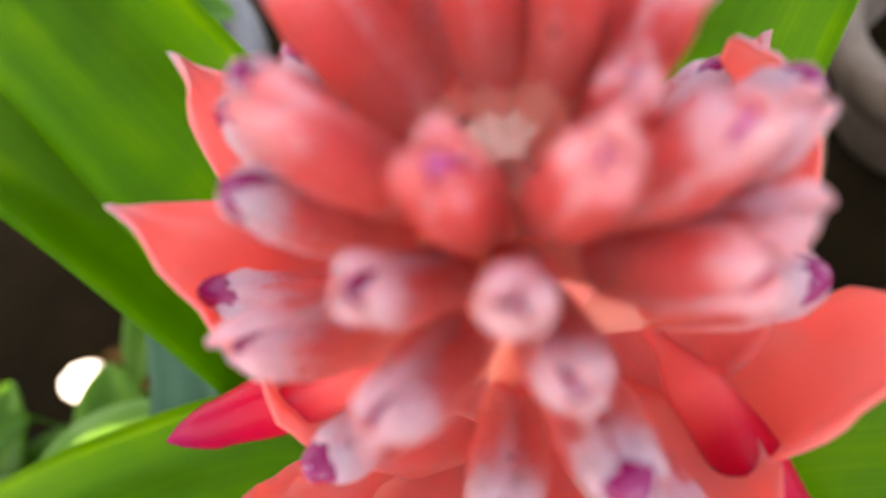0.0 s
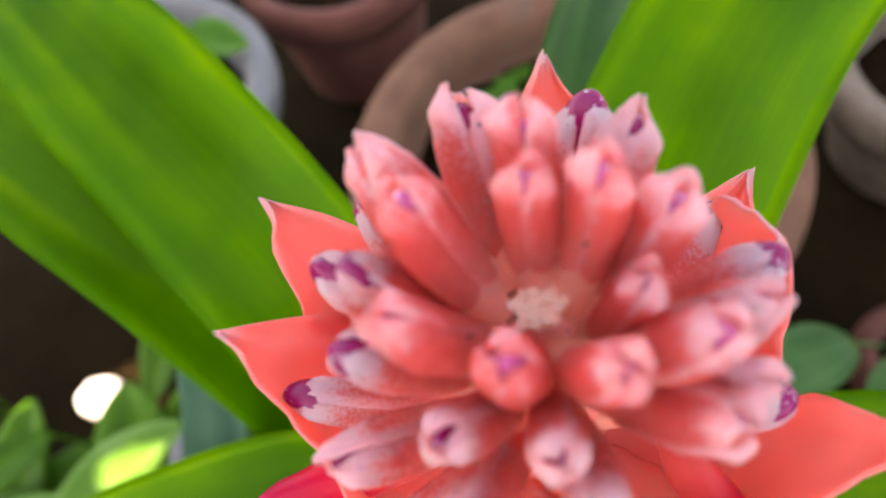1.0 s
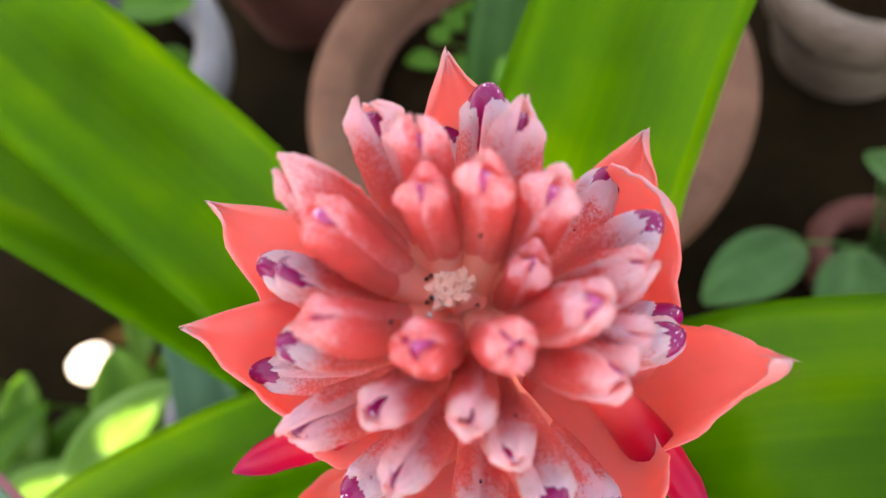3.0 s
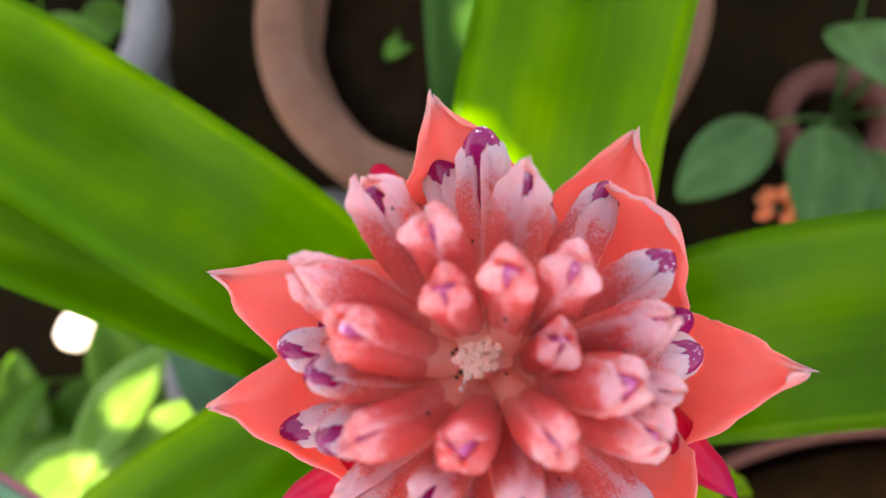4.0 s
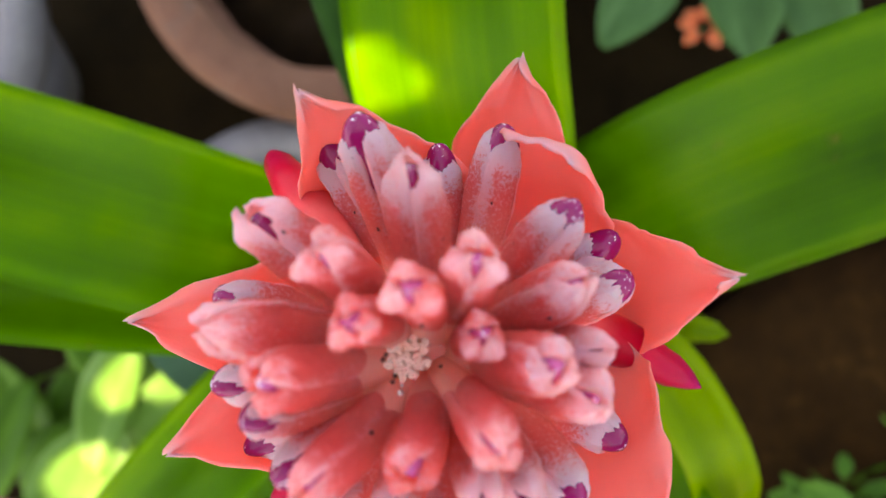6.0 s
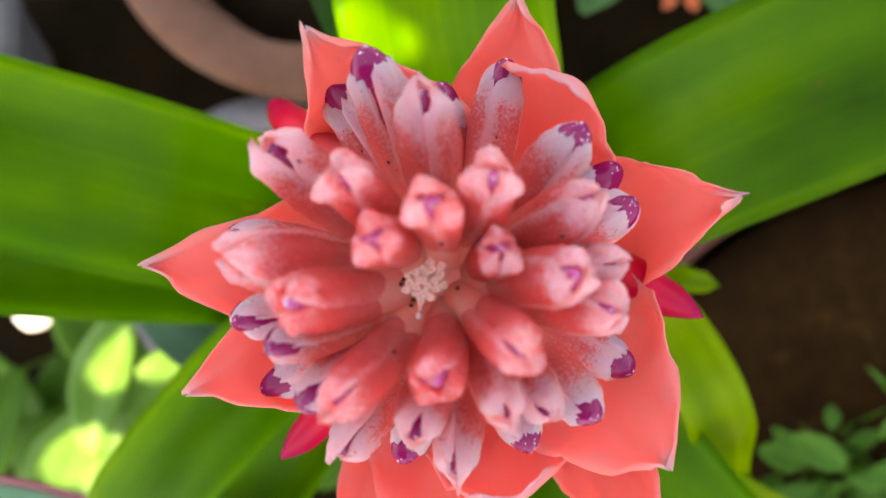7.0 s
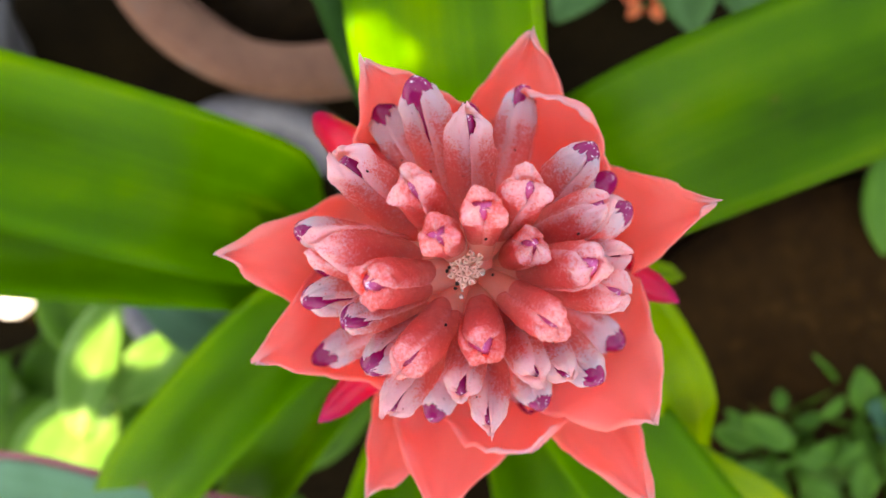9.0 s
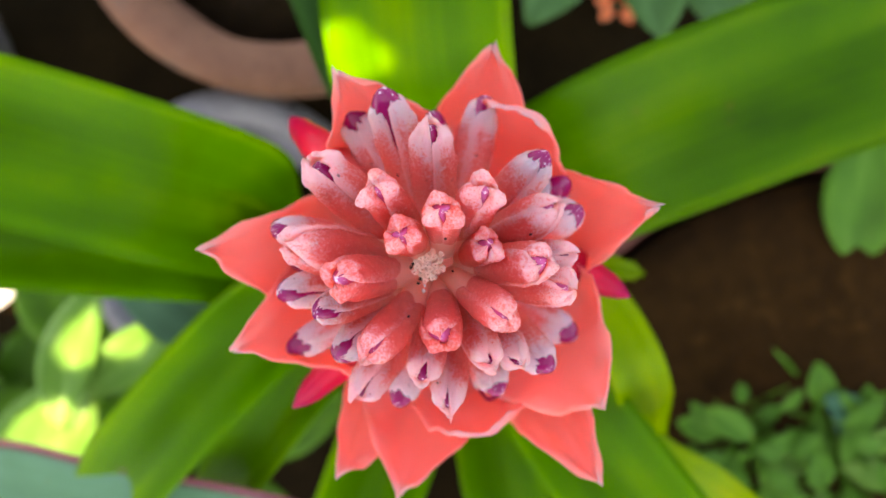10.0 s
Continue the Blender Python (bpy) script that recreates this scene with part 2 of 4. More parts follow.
BROWN_SOIL = stone_material("brown_soil", (0.012, 0.005, 0.001), (0.037, 0.016, 0.003), 0.97, 60, 1.0, (0.06, 0.028, 0.006))
# the earth likewise carries the shade between the pots in its colour
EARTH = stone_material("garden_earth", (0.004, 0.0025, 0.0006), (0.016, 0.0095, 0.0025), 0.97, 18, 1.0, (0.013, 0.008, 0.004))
WHITE_STONE = stone_material("white_stone", (0.55, 0.53, 0.48), (0.8, 0.78, 0.72), 0.7, 60, 0.2)
ORANGE = flesh_material("orange_petal", [(0.0, (0.7, 0.13, 0.03)), (1.0, (0.7, 0.16, 0.05))], 0.5)
BARK = stone_material("bark", (0.06, 0.04, 0.025), (0.16, 0.11, 0.07), 0.9, 22, 0.8)
DARK_SPECK = stone_material("dark_speck", (0.01, 0.006, 0.005), (0.04, 0.02, 0.01), 0.7, 300)


# ---- building helpers ----
def mesh_from(name, bm, material, smooth=True):
    bmesh.ops.recalc_face_normals(bm, faces=bm.faces)
    me = bpy.data.meshes.new(name)
    for f in bm.faces:
        f.smooth = smooth
    bm.to_mesh(me)
    bm.free()
    me.materials.append(material)
    return me


def part(name, bm, material, parent, label=""):
    ob = new(name, mesh_from(name, bm, material))
    ob.parent = parent
    if label:
        tagged(ob, label)
    return ob


def root(name, at, label, category, group="", kind=""):
    ob = new(name)
    ob.location = at
    ob.empty_display_size = 0.02
    return tagged(ob, label, category, group, kind)


def grid_sheet(bm, points, uvs, close_u=False):
    """Faces over a grid of points[row][column]."""
    uv = bm.loops.layers.uv.verify()
    vs = [[bm.verts.new(p) for p in row] for row in points]
    n = len(points[0])
    for i in range(len(points) - 1):
        for j in range(n if close_u else n - 1):
            k = (j + 1) % n
            f = bm.faces.new((vs[i][j], vs[i][k], vs[i + 1][k], vs[i + 1][j]))
            ends = (uvs[i][j], uvs[i][k] if k else (1.0, uvs[i][j][1]), uvs[i + 1][k] if k else (1.0, uvs[i + 1][j][1]), uvs[i + 1][j])
            for loop, c in zip(f.loops, ends):
                loop[uv].uv = c
    return vs


def shell(bm, top, under, uvs):
    """A closed skin: an upper sheet, an under sheet and the rim between them."""
    a = grid_sheet(bm, top, uvs)
    b = grid_sheet(bm, under, uvs)
    uv = bm.loops.layers.uv.verify()
    rows, cols = len(a), len(a[0])
    way = [(0, j) for j in range(cols)] + [(i, cols - 1) for i in range(1, rows)] + [(rows - 1, j) for j in range(cols - 2, -1, -1)] + [(i, 0) for i in range(rows - 2, 0, -1)]
    for (i, j), (k, l) in zip(way, way[1:] + way[:1]):
        f = bm.faces.new((a[i][j], a[k][l], b[k][l], b[i][j]))
        for loop, c in zip(f.loops, (uvs[i][j], uvs[k][l], uvs[k][l], uvs[i][j])):
            loop[uv].uv = c


def glide(points, t):
    """A smooth curve through the points, t from 0 to 1."""
    n = len(points) - 1
    i = min(int(t * n), n - 1)
    f = t * n - i
    p = [Vector(points[max(0, min(n, k))]) for k in (i - 1, i, i + 1, i + 2)]
    return 0.5 * (2 * p[1] + (p[2] - p[0]) * f + (2 * p[0] - 5 * p[1] + 4 * p[2] - p[3]) * f * f + (3 * p[1] - p[0] - 3 * p[2] + p[3]) * f ** 3)


def level(stops, t):
    """Straight steps between (t, value) stops."""
    for (a, x), (b, y) in zip(stops, stops[1:]):
        if t <= b:
            f = max(0.0, (t - a) / (b - a))
            f = f * f * (3 - 2 * f)
            return x + (y - x) * f
    return stops[-1][1]


def steps(stops, t):
    """A smooth curve through evenly read (t, value) stops."""
    for (a, x), (b, y) in zip(stops, stops[1:]):
        if t <= b:
            return x + (y - x) * max(0.0, (t - a) / (b - a))
    return stops[-1][1]


def lathe(bm, profile, turns=56, wobble=0.0, seed=0.0):
    rows, uvs = [], []
    for i, (r, z) in enumerate(profile):
        row, ur = [], []
        for j in range(turns):
            a = 2 * math.pi * j / turns
            k = 1 + wobble * noise.noise(Vector((math.cos(a) * 2 + seed, math.sin(a) * 2, z * 20)))
            row.append(Vector((r * k * math.cos(a), r * k * math.sin(a), z)))
            ur.append((j / turns, i / (len(profile) - 1)))
        rows.append(row)
        uvs.append(ur)
    grid_sheet(bm, rows, uvs, True)


def pot(name, at, radius, height, material, label, lip=0.02, taper=0.72, wall=0.012, fill=0.03, soil_label="dark potting soil filling the pot, shade put into its colour", soil_material=SOIL):
    """A round pot with a rolled lip, a hollow inside and its soil."""
    ob = root(name, (at[0], at[1], 0.0), label, "pot", "garden pots")
    bm = bmesh.new()
    r, b = radius, radius * taper
    lathe(bm, [(0.001, 0.0), (b * 0.96, 0.0), (b, 0.004), (r - 0.008, height - 0.046), (r - 0.014, height - 0.04), (r - wall - 0.008, height - 0.04), (b - wall, 0.014), (0.001, 0.013)], 64, 0.012, at[0] * 9)
    part("body", bm, material, ob)
    bm = bmesh.new()
    lathe(bm, [(r - wall - 0.004, height - 0.044), (r + 0.001, height - 0.046), (r + lip * 0.3, height - 0.03), (r + lip * 0.35, height - 0.012), (r + lip * 0.1, height - 0.002), (r - wall * 0.4, height), (r - wall - 0.002, height - 0.004), (r - wall - 0.004, height - 0.044)], 64, 0.01, at[1] * 7)
    part("rim", bm, material, ob, "rolled rim")
    bm = bmesh.new()
    lathe(bm, [(0.0005, 0.008), (radius * 0.2, 0.006), (radius * 0.4, 0.007), (radius * 0.6, 0.004), (radius * 0.8, 0.002), (radius - wall - 0.012, -0.004), (radius - wall - 0.014, -0.02), (0.0005, -0.02)], 48)
    for v in bm.verts:
        v.co.z += 0.006 * noise.noise(v.co * 60) + 0.004 * noise.noise(v.co * 160)
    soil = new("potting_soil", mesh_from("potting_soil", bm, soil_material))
    soil.location = (at[0], at[1], height - fill)
    tagged(soil, soil_label, "soil", "", "stuff")
    return ob


# ---- ground ----
bm = bmesh.new()
N = 90
rows, uvs = [], []
for i in range(N + 1):
    row, ur = [], []
    for j in range(N + 1):
        a, b = (i / N - 0.5) * 2, (j / N - 0.5) * 2
        x, y = 12 * a ** 3 + 1.1 * a, 12 * b ** 3 + 1.1 * b
        row.append(Vector((x, y, 0.012 * noise.noise(Vector((x * 6, y * 6, 0))) + 0.006 * noise.noise(Vector((x * 25, y * 25, 3))) - 0.012)))
        ur.append((x, y))
    rows.append(row)
    uvs.append(ur)
grid_sheet(bm, rows, uvs)
ground = tagged(new("ground", mesh_from("ground", bm, EARTH)), "dark brown garden earth between the pots, shade put into its colour", "ground", "", "structure")

# ---- pots ----
pot("terracotta_pot", (0.025, 0.42), 0.178, 0.20, TERRACOTTA, "weathered terracotta pot with a thick round rim", wall=0.030, fill=0.05)
pot("terracotta_pot", (0.15, -0.262), 0.295, 0.155, REDCLAY, "wide dark clay pot with weeds on its brown soil", lip=0.004, wall=0.005, fill=0.012, soil_label="crumbly brown soil with small weeds", soil_material=BROWN_SOIL)
pot("clay_pot", (-0.20, 0.72), 0.10, 0.17, REDCLAY, "dark red clay pot standing behind the others")
pot("grey_pot", (-0.175, 0.195), 0.120, 0.15, GREYWARE, "pale grey ceramic pot half hidden under the leaves", wall=0.020, fill=0.09)
pot("white_pot", (-0.365, 0.52), 0.125, 0.20, GREYWARE, "greyish white pot with green leaves in it", taper=0.45, wall=0.016, fill=0.05)
pot("terracotta_pot", (0.302, 0.285), 0.048, 0.05, REDCLAY, "small dark terracotta pot holding an oval-leaved plant", fill=0.03)
pot("cream_pot", (0.36, 0.53), 0.10, 0.14, CREAM, "cream stoneware pot with a wide pale rim", wall=0.02, fill=0.05)
pot("plant_pot", (-0.03, 0.085), 0.058, 0.20, REDCLAY, "small clay pot of the flowering bromeliad", fill=0.02)

# ---- the flowering bromeliad ----
HEAD = Vector((-0.003, 0.060, 0.654))
plant = root("bromeliad", (-0.03, 0.085, 0.185), "flowering bromeliad with a coral-pink flower head and strap leaves", "plant")
BASE = Vector(plant.location)


def out(az, r, h):
    return Vector((r * math.cos(radians(az)), r * math.sin(radians(az)), h))


def bud_frame(base, tip, bend):
    """Places and turns along a bud, which curves up a little towards its tip."""
    side = (tip - base).cross(Vector((0, 0, 1)))
    if side.length < 1e-6:
        side = Vector((1, 0, 0))
    side.normalize()
    lift = side.cross(tip - base).normalized()
    length = (tip - base).length

    def at(s):
        p = base.lerp(tip, s) - lift * bend * length * math.sin(math.pi * min(s, 1.0))
        d = (tip - base).normalized() - lift * bend * math.pi * math.cos(math.pi * min(s, 1.0))
        d.normalize()
        y = side.cross(d).normalized()
        return p, d, side, y
    return at, length


GIRTH = [(0.0, 0.70), (0.12, 0.74), (0.26, 0.79), (0.40, 0.88), (0.56, 0.98), (0.68, 1.0), (0.80, 0.93), (0.90, 0.77), (0.96, 0.62), (1.0, 0.48)]
CORE = Vector((-0.0012, -0.0028, 0.0))      # the middle of the heart, round which the buds stand


def make_bud(az, r, h, wide, powder_light, gape, split=0.0, turn=0.0, seed=0):
    """One flower bud on the head: an ovary at its foot, three overlapping sepals and the rolled petals between them.
    az, r, h: where its tip stands; gape: below 0 the sepal tips are thick knobs round a hollow, at 0 they close over the petals,
    above 0 the petals stand out of them as a cap; split: how far the upper two sepals part; turn: degrees round its own axis."""
    rnd = random.Random(seed * 7 + 3)
    tip = out(az, r, h)
    flat = (tip - CORE) * Vector((1, 1, 0))
    base = CORE + flat.normalized() * (0.0044 + 0.0025 * min(1.0, max(0.0, -h / 0.03))) + Vector((0, 0, -0.0062 - 0.60 * (0.026 - h)))
    at, length = bud_frame(base, tip, 0.055)
    R = wide / 2
    knob, cap = max(0.0, -gape), max(0.0, gape)

    def ring(s, a, k):
        p, d, x, y = at(s)
        return p + (x * math.cos(a) + y * math.sin(a) * 0.93) * k

    # ovary
    bm = bmesh.new()
    rows, uvs = [], []
    for i in range(11):
        s = 0.66 * i / 10
        rows.append([ring(s, 2 * math.pi * j / 20, R * steps(GIRTH, s) * level([(0.0, 1.0), (0.26, 0.97), (0.40, 0.82)], s) * (1 + 0.035 * math.cos(3 * (2 * math.pi * j / 20) + seed))) for j in range(20)])
        uvs.append([(j / 20, i / 10) for j in range(20)])
    grid_sheet(bm, rows, uvs, True)
    bud = part("flower_bud", bm, OVARY, plant)
    bud.location = HEAD - BASE
    # sepals: one below and two above; each lies over the next along one margin
    lip = 1.0 - 0.17 * cap
    nrow, ncol = 36, 20
    for k in range(3):
        mid = radians(-90 + 120 * k + turn + rnd.uniform(-8, 8))
        f0 = 0.29 + rnd.uniform(-0.03, 0.03)
        horn = rnd.uniform(0.7, 1.2)
        end = lip + (0.05 * rnd.uniform(-1, 1) if not cap else 0.03 * rnd.uniform(-1, 0.6)) + (0.05 * cap if k == 0 else 0)
        skew = rnd.uniform(-0.25, 0.25)
        bm = bmesh.new()
        top, under, uvs = [], [], []
        for i in range(nrow + 1):
            g = i / nrow
            rt, ru, ur = [], [], []
            for j in range(ncol + 1):
                e = 2 * j / ncol - 1
                ragged = 0.034 * noise.noise(Vector((e * 4.5 + seed * 3.7, k * 5.0, seed))) + 0.022 * noise.noise(Vector((e * 13 + seed, k * 2.0, 4.0)))
                crest = end - ((0.055 + 0.07 * knob) * (1 - cap) + 0.035 * cap) * abs(e - skew) ** 1.7 + ragged
                foot = f0 + 0.10 * abs(e) ** 2.5
                f = foot + (crest - foot) * g
                late = max(0.0, (f - 0.66) / 0.34)
                part_by = 0.0
                if (k == 1 and e > 0) or (k == 2 and e < 0):
                    part_by = split * level([(0.30, 0.0), (0.9, 1.0)], f) * abs(e) ** 1.2
                half = radians(69 + 3 * noise.noise(Vector((f * 9, k * 4.0, seed * 1.9))) * abs(e) - 17 * part_by - (8 + 20 * knob) * (1 - cap) * max(0.0, (f - 0.78) / 0.22) ** 1.5)
                a = mid + e * half
                n1 = noise.noise(Vector((seed * 2.3, f * 4, e * 1.6 + k * 5)))
                n2 = noise.noise(Vector((seed * 1.7 + e * 3, f * 11, k * 3.1)))
                n3 = noise.noise(Vector((seed * 3.1 + e * 7, f * 30, k * 2.3)))
                n4 = noise.noise(Vector((seed * 5.3 + e * 9, f * 16, k * 7.7)))
                closing = level([(0.0, 0.0), (1.0, 1.0)], min(1.0, max(0.0, (f - 0.84) / 0.16)))
                k0 = steps(GIRTH, f) * (1 + 0.06 * e - 0.055 * abs(e) ** 3 + 0.05 * n1 + 0.042 * n2 * (1 + 2.5 * late) + 0.024 * n3 * (1 + 4 * late) + 0.016 * n4)
                k0 += closing * (0.12 * knob - 0.20 * (1 - cap) * (1 - knob))
                k0 += (0.15 + 0.24 * knob) * (1 - cap) * horn * math.exp(-((f - end + 0.05 + 0.03 * knob) / (0.045 + 0.03 * knob)) ** 2) * math.exp(-4.0 * (e - skew) ** 2)
                k0 += 0.03 * level([(0.0, 0.0), (0.08, 1.0), (0.3, 0.0)], g)
                thick = (0.00045 + 0.00045 * (1 - e * e) + (0.0026 * knob * horn + 0.0008 * (1 - cap)) * late * (1 - 0.6 * e * e)) * min(1.0, g * 8 + 0.2)
                round_off = 0.08 + 0.10 * knob
                rim = math.sqrt(max(0.0, 1 - max(0.0, (g - 1 + round_off) / round_off) ** 2 * 0.8)) * math.sqrt(max(0.0, 1 - max(0.0, (abs(e) - 0.86) / 0.14) ** 2 * 0.6))
                k1 = max(R * k0 - thick * (1 - rim) * 0.5, 0.0004)
                rt.append(ring(f, a, k1))
                ru.append(ring(f, a, max(k1 - thick * rim, 0.0002)))
                ur.append((j / ncol, f / end if cap else f))
            top.append(rt)
            under.append(ru)
            uvs.append(ur)
        shell(bm, top, under, uvs)
        ob = part("sepal", bm, SEPAL, bud)
        ob.color = (min(1.0, max(0.0, powder_light + rnd.uniform(-0.07, 0.07))), rnd.random(), 0, 1)
    # petals, rolled together and filling the sepals
    bm = bmesh.new()
    rows, uvs = [], []
    reach = 1.0 if cap else 0.965 - 0.05 * knob
    start = 0.42
    shoulder = reach - (0.13 + 0.10 * cap if cap else 0.20)
    width = 0.70 + 0.20 * cap
    for i in range(23):
        q = i / 22
        s = start + (reach - start) * math.sin(q * math.pi / 2) ** 0.85
        bulge = max(0.0, (s - shoulder) / (reach - shoulder))
        w = width * steps(GIRTH, min(s, 0.80 + 0.1 * (not cap))) * math.sqrt(max(0.0, 1 - bulge ** 1.75)) + 0.02
        row = []
        for j in range(24):
            a = 2 * math.pi * j / 24
            row.append(ring(s, a, R * w * (1 + (0.05 + 0.09 * bulge) * math.cos(3 * a + 2.4 * s + seed) + 0.02 * noise.noise(Vector((math.cos(a) * 2, math.sin(a) * 2, s * 12 + seed))))))
        rows.append(row)
        uvs.append([(j / 24, (s - start) / (reach - start)) for j in range(24)])
    grid_sheet(bm, rows, uvs, True)
    petal = part("petal", bm, PETAL, bud, "wet dark purple petal cap" if cap else "dark purple petal tip")
    petal.color = (1.0 if cap or powder_light > 0.45 else 0.25, rnd.random(), 0, 1)
    # a crumb of dark debris caught on the powder
    if seed % 3 == 0:
        s, a = rnd.uniform(0.5, 0.88), radians(90 + rnd.uniform(-50, 50))
        bm = bmesh.new()
        bmesh.ops.create_icosphere(bm, subdivisions=1, radius=1.0)
        c, d, x, y = at(s)
        spot = ring(s, a, R * steps(GIRTH, s) * 1.02)
        size = rnd.uniform(0.00016, 0.00034)
        for v in bm.verts:
            q = v.co * (1 + 0.4 * noise.noise(v.co * 2 + Vector((seed, 0, 0))))
            v.co = spot + d * (q.x * size * rnd.uniform(1.2, 1.8)) + x * (q.y * size) + y * (q.z * size)
        part("speck", bm, DARK_SPECK, bud, "tiny dark crumb")
    return bud


def make_spike(az, r, h, wide, bend=0.0, rise=0.012, start=None):
    """A young flower whose long magenta petals stand clear of short sepals."""
    base, tip = out(start if start is not None else az, 0.008 if start is None else 0.016, max(h + rise, -0.058)), out(az, r, h)
    at, length = bud_frame(base, tip, bend)
    R = wide / 2

    def ring(s, a, k):
        p, d, x, y = at(s)
        return p + (x * math.cos(a) + y * math.sin(a)) * k
    bm = bmesh.new()
    rows, uvs = [], []
    for i in range(21):
        f = i / 20
        k = R * level([(0, 0.12), (0.22, 0.30), (0.42, 0.88), (0.62, 1.0), (0.85, 0.72), (0.96, 0.34), (1.0, 0.05)], f)
        rows.append([ring(f, 2 * math.pi * j / 20, k * (1 + 0.07 * math.cos(3 * 2 * math.pi * j / 20 + 2.5 * f))) for j in range(20)])
        uvs.append([(j / 20, f) for j in range(20)])
    grid_sheet(bm, rows, uvs, True)
    bud = part("young_flower", bm, SPIKE, plant, "long magenta petals with a purple tip")
    bud.location = HEAD - BASE
    return bud


# tiers of buds from the heart outwards: azimuth, reach and rise of the tip, width, bloom, gape, split, turn
# lower buds get extra bloom, right-hand ones less, to paint how light falls
HEART_TIER = [
    (169, 0.0190, 0.0250, 0.0100, 0.10, -0.50, 0.0, 20), (-69, 0.0226, 0.0236, 0.0090, 0.16, -0.50, 0.0, 0), (-147, 0.0243, 0.0226, 0.0094, 0.14, -0.50, 0.2, 10),
    (-109, 0.0190, 0.0200, 0.0096, 0.10, -0.55, 0.0, 60), (117, 0.0047, 0.0262, 0.0084, 0.16, -0.80, 0.0, 15), (32, 0.0090, 0.0268, 0.0088, 0.26, -0.90, 0.0, -20),
    (-24, 0.0140, 0.0155, 0.0080, 0.22, -0.90, 0.0, 40), (97, 0.0166, 0.0228, 0.0092, 0.28, -1.00, 0.1, 10), (15, 0.0190, 0.0190, 0.0096, 0.32, -1.00, 0.1, -30),
]
SECOND_TIER = [
    (179, 0.0280, 0.0123, 0.0088, 0.30, 0.16, 0.4, 35), (147, 0.0292, 0.0165, 0.0118, 0.34, -0.45, 0.0, 50), (-162, 0.0316, 0.0058, 0.0094, 0.62, 0.08, 0.35, -10),
    (-123, 0.0290, 0.0086, 0.0088, 0.76, -0.15, 0.2, 20), (-90, 0.0286, 0.0120, 0.0084, 0.70, -0.30, 0.0, 30), (-81, 0.0332, 0.0020, 0.0092, 0.68, 0.0, 0.2, -15),
    (-45, 0.0332, 0.0070, 0.0102, 0.40, -0.60, 0.2, 15), (-36, 0.0262, 0.0186, 0.0100, 0.32, -0.35, 0.0, 30), (-10, 0.0304, 0.0052, 0.0106, 0.42, -0.10, 0.1, 25),
    (59, 0.0288, 0.0096, 0.0112, 0.62, 0.0, 0.15, -5), (-31, 0.0325, 0.0040, 0.0084, 0.50, -0.50, 0.0, 0),
]
THIRD_TIER = [
    (77, 0.0415, -0.0046, 0.0120, 0.72, 0.36, 0.9, 5), (11, 0.0358, -0.0045, 0.0108, 0.62, 0.18, 0.3, -25), (164, 0.0385, -0.0045, 0.0102, 0.72, 0.12, 0.4, 20),
    (112, 0.0340, 0.0095, 0.0118, 0.64, -0.50, 0.1, 0), (140, 0.0415, -0.0115, 0.0100, 0.72, 0.15, 0.3, 10), (-149, 0.0402, -0.0103, 0.0108, 0.86, -0.1, 0.2, 15),
    (-114, 0.0370, -0.0025, 0.0096, 0.80, 0.0, 0.2, 0), (-75, 0.0398, -0.0133, 0.0106, 0.70, 0.16, 0.2, -10), (-12, 0.0390, -0.0262, 0.0106, 0.62, 0.22, 0.3, 30),
    (44, 0.0442, -0.0282, 0.0108, 0.80, 0.26, 0.2, 10),
]
OUTER_TIER = [
    (1.6, 0.0408, -0.0400, 0.0100, 0.60, 0.65, 0.1, 0), (-61.5, 0.0430, -0.0450, 0.0106, 0.66, 0.45, 0.1, 20), (-97, 0.0390, -0.0250, 0.0102, 0.80, 0.20, 0.3, 0),
    (-137, 0.0422, -0.0340, 0.0096, 0.90, 0.42, 0.1, 0), (-179, 0.0492, -0.0325, 0.0094, 0.74, 0.42, 0.1, 15), (92, 0.0475, -0.0245, 0.0104, 0.82, 0.55, 0.1, 0),
    (63.3, 0.0398, -0.0330, 0.0092, 0.60, 0.50, 0.1, 0), (-103, 0.0450, -0.0640, 0.0098, 0.65, 0.85, 0.1, 0), (150, 0.0440, -0.0400, 0.0096, 0.74, 0.80, 0.1, 0),
]
seed = 0
for tier in (HEART_TIER, SECOND_TIER, THIRD_TIER, OUTER_TIER):
    for row in tier:
        seed += 1
        make_bud(*row, seed=seed)
for row in ((108, 0.0625, -0.053, 0.0105, -0.15, 0.024), (-166.8, 0.0648, -0.0595, 0.0110), (-42, 0.0555, -0.067, 0.0112, -0.05, 0.009, 35)):
    make_spike(*row)


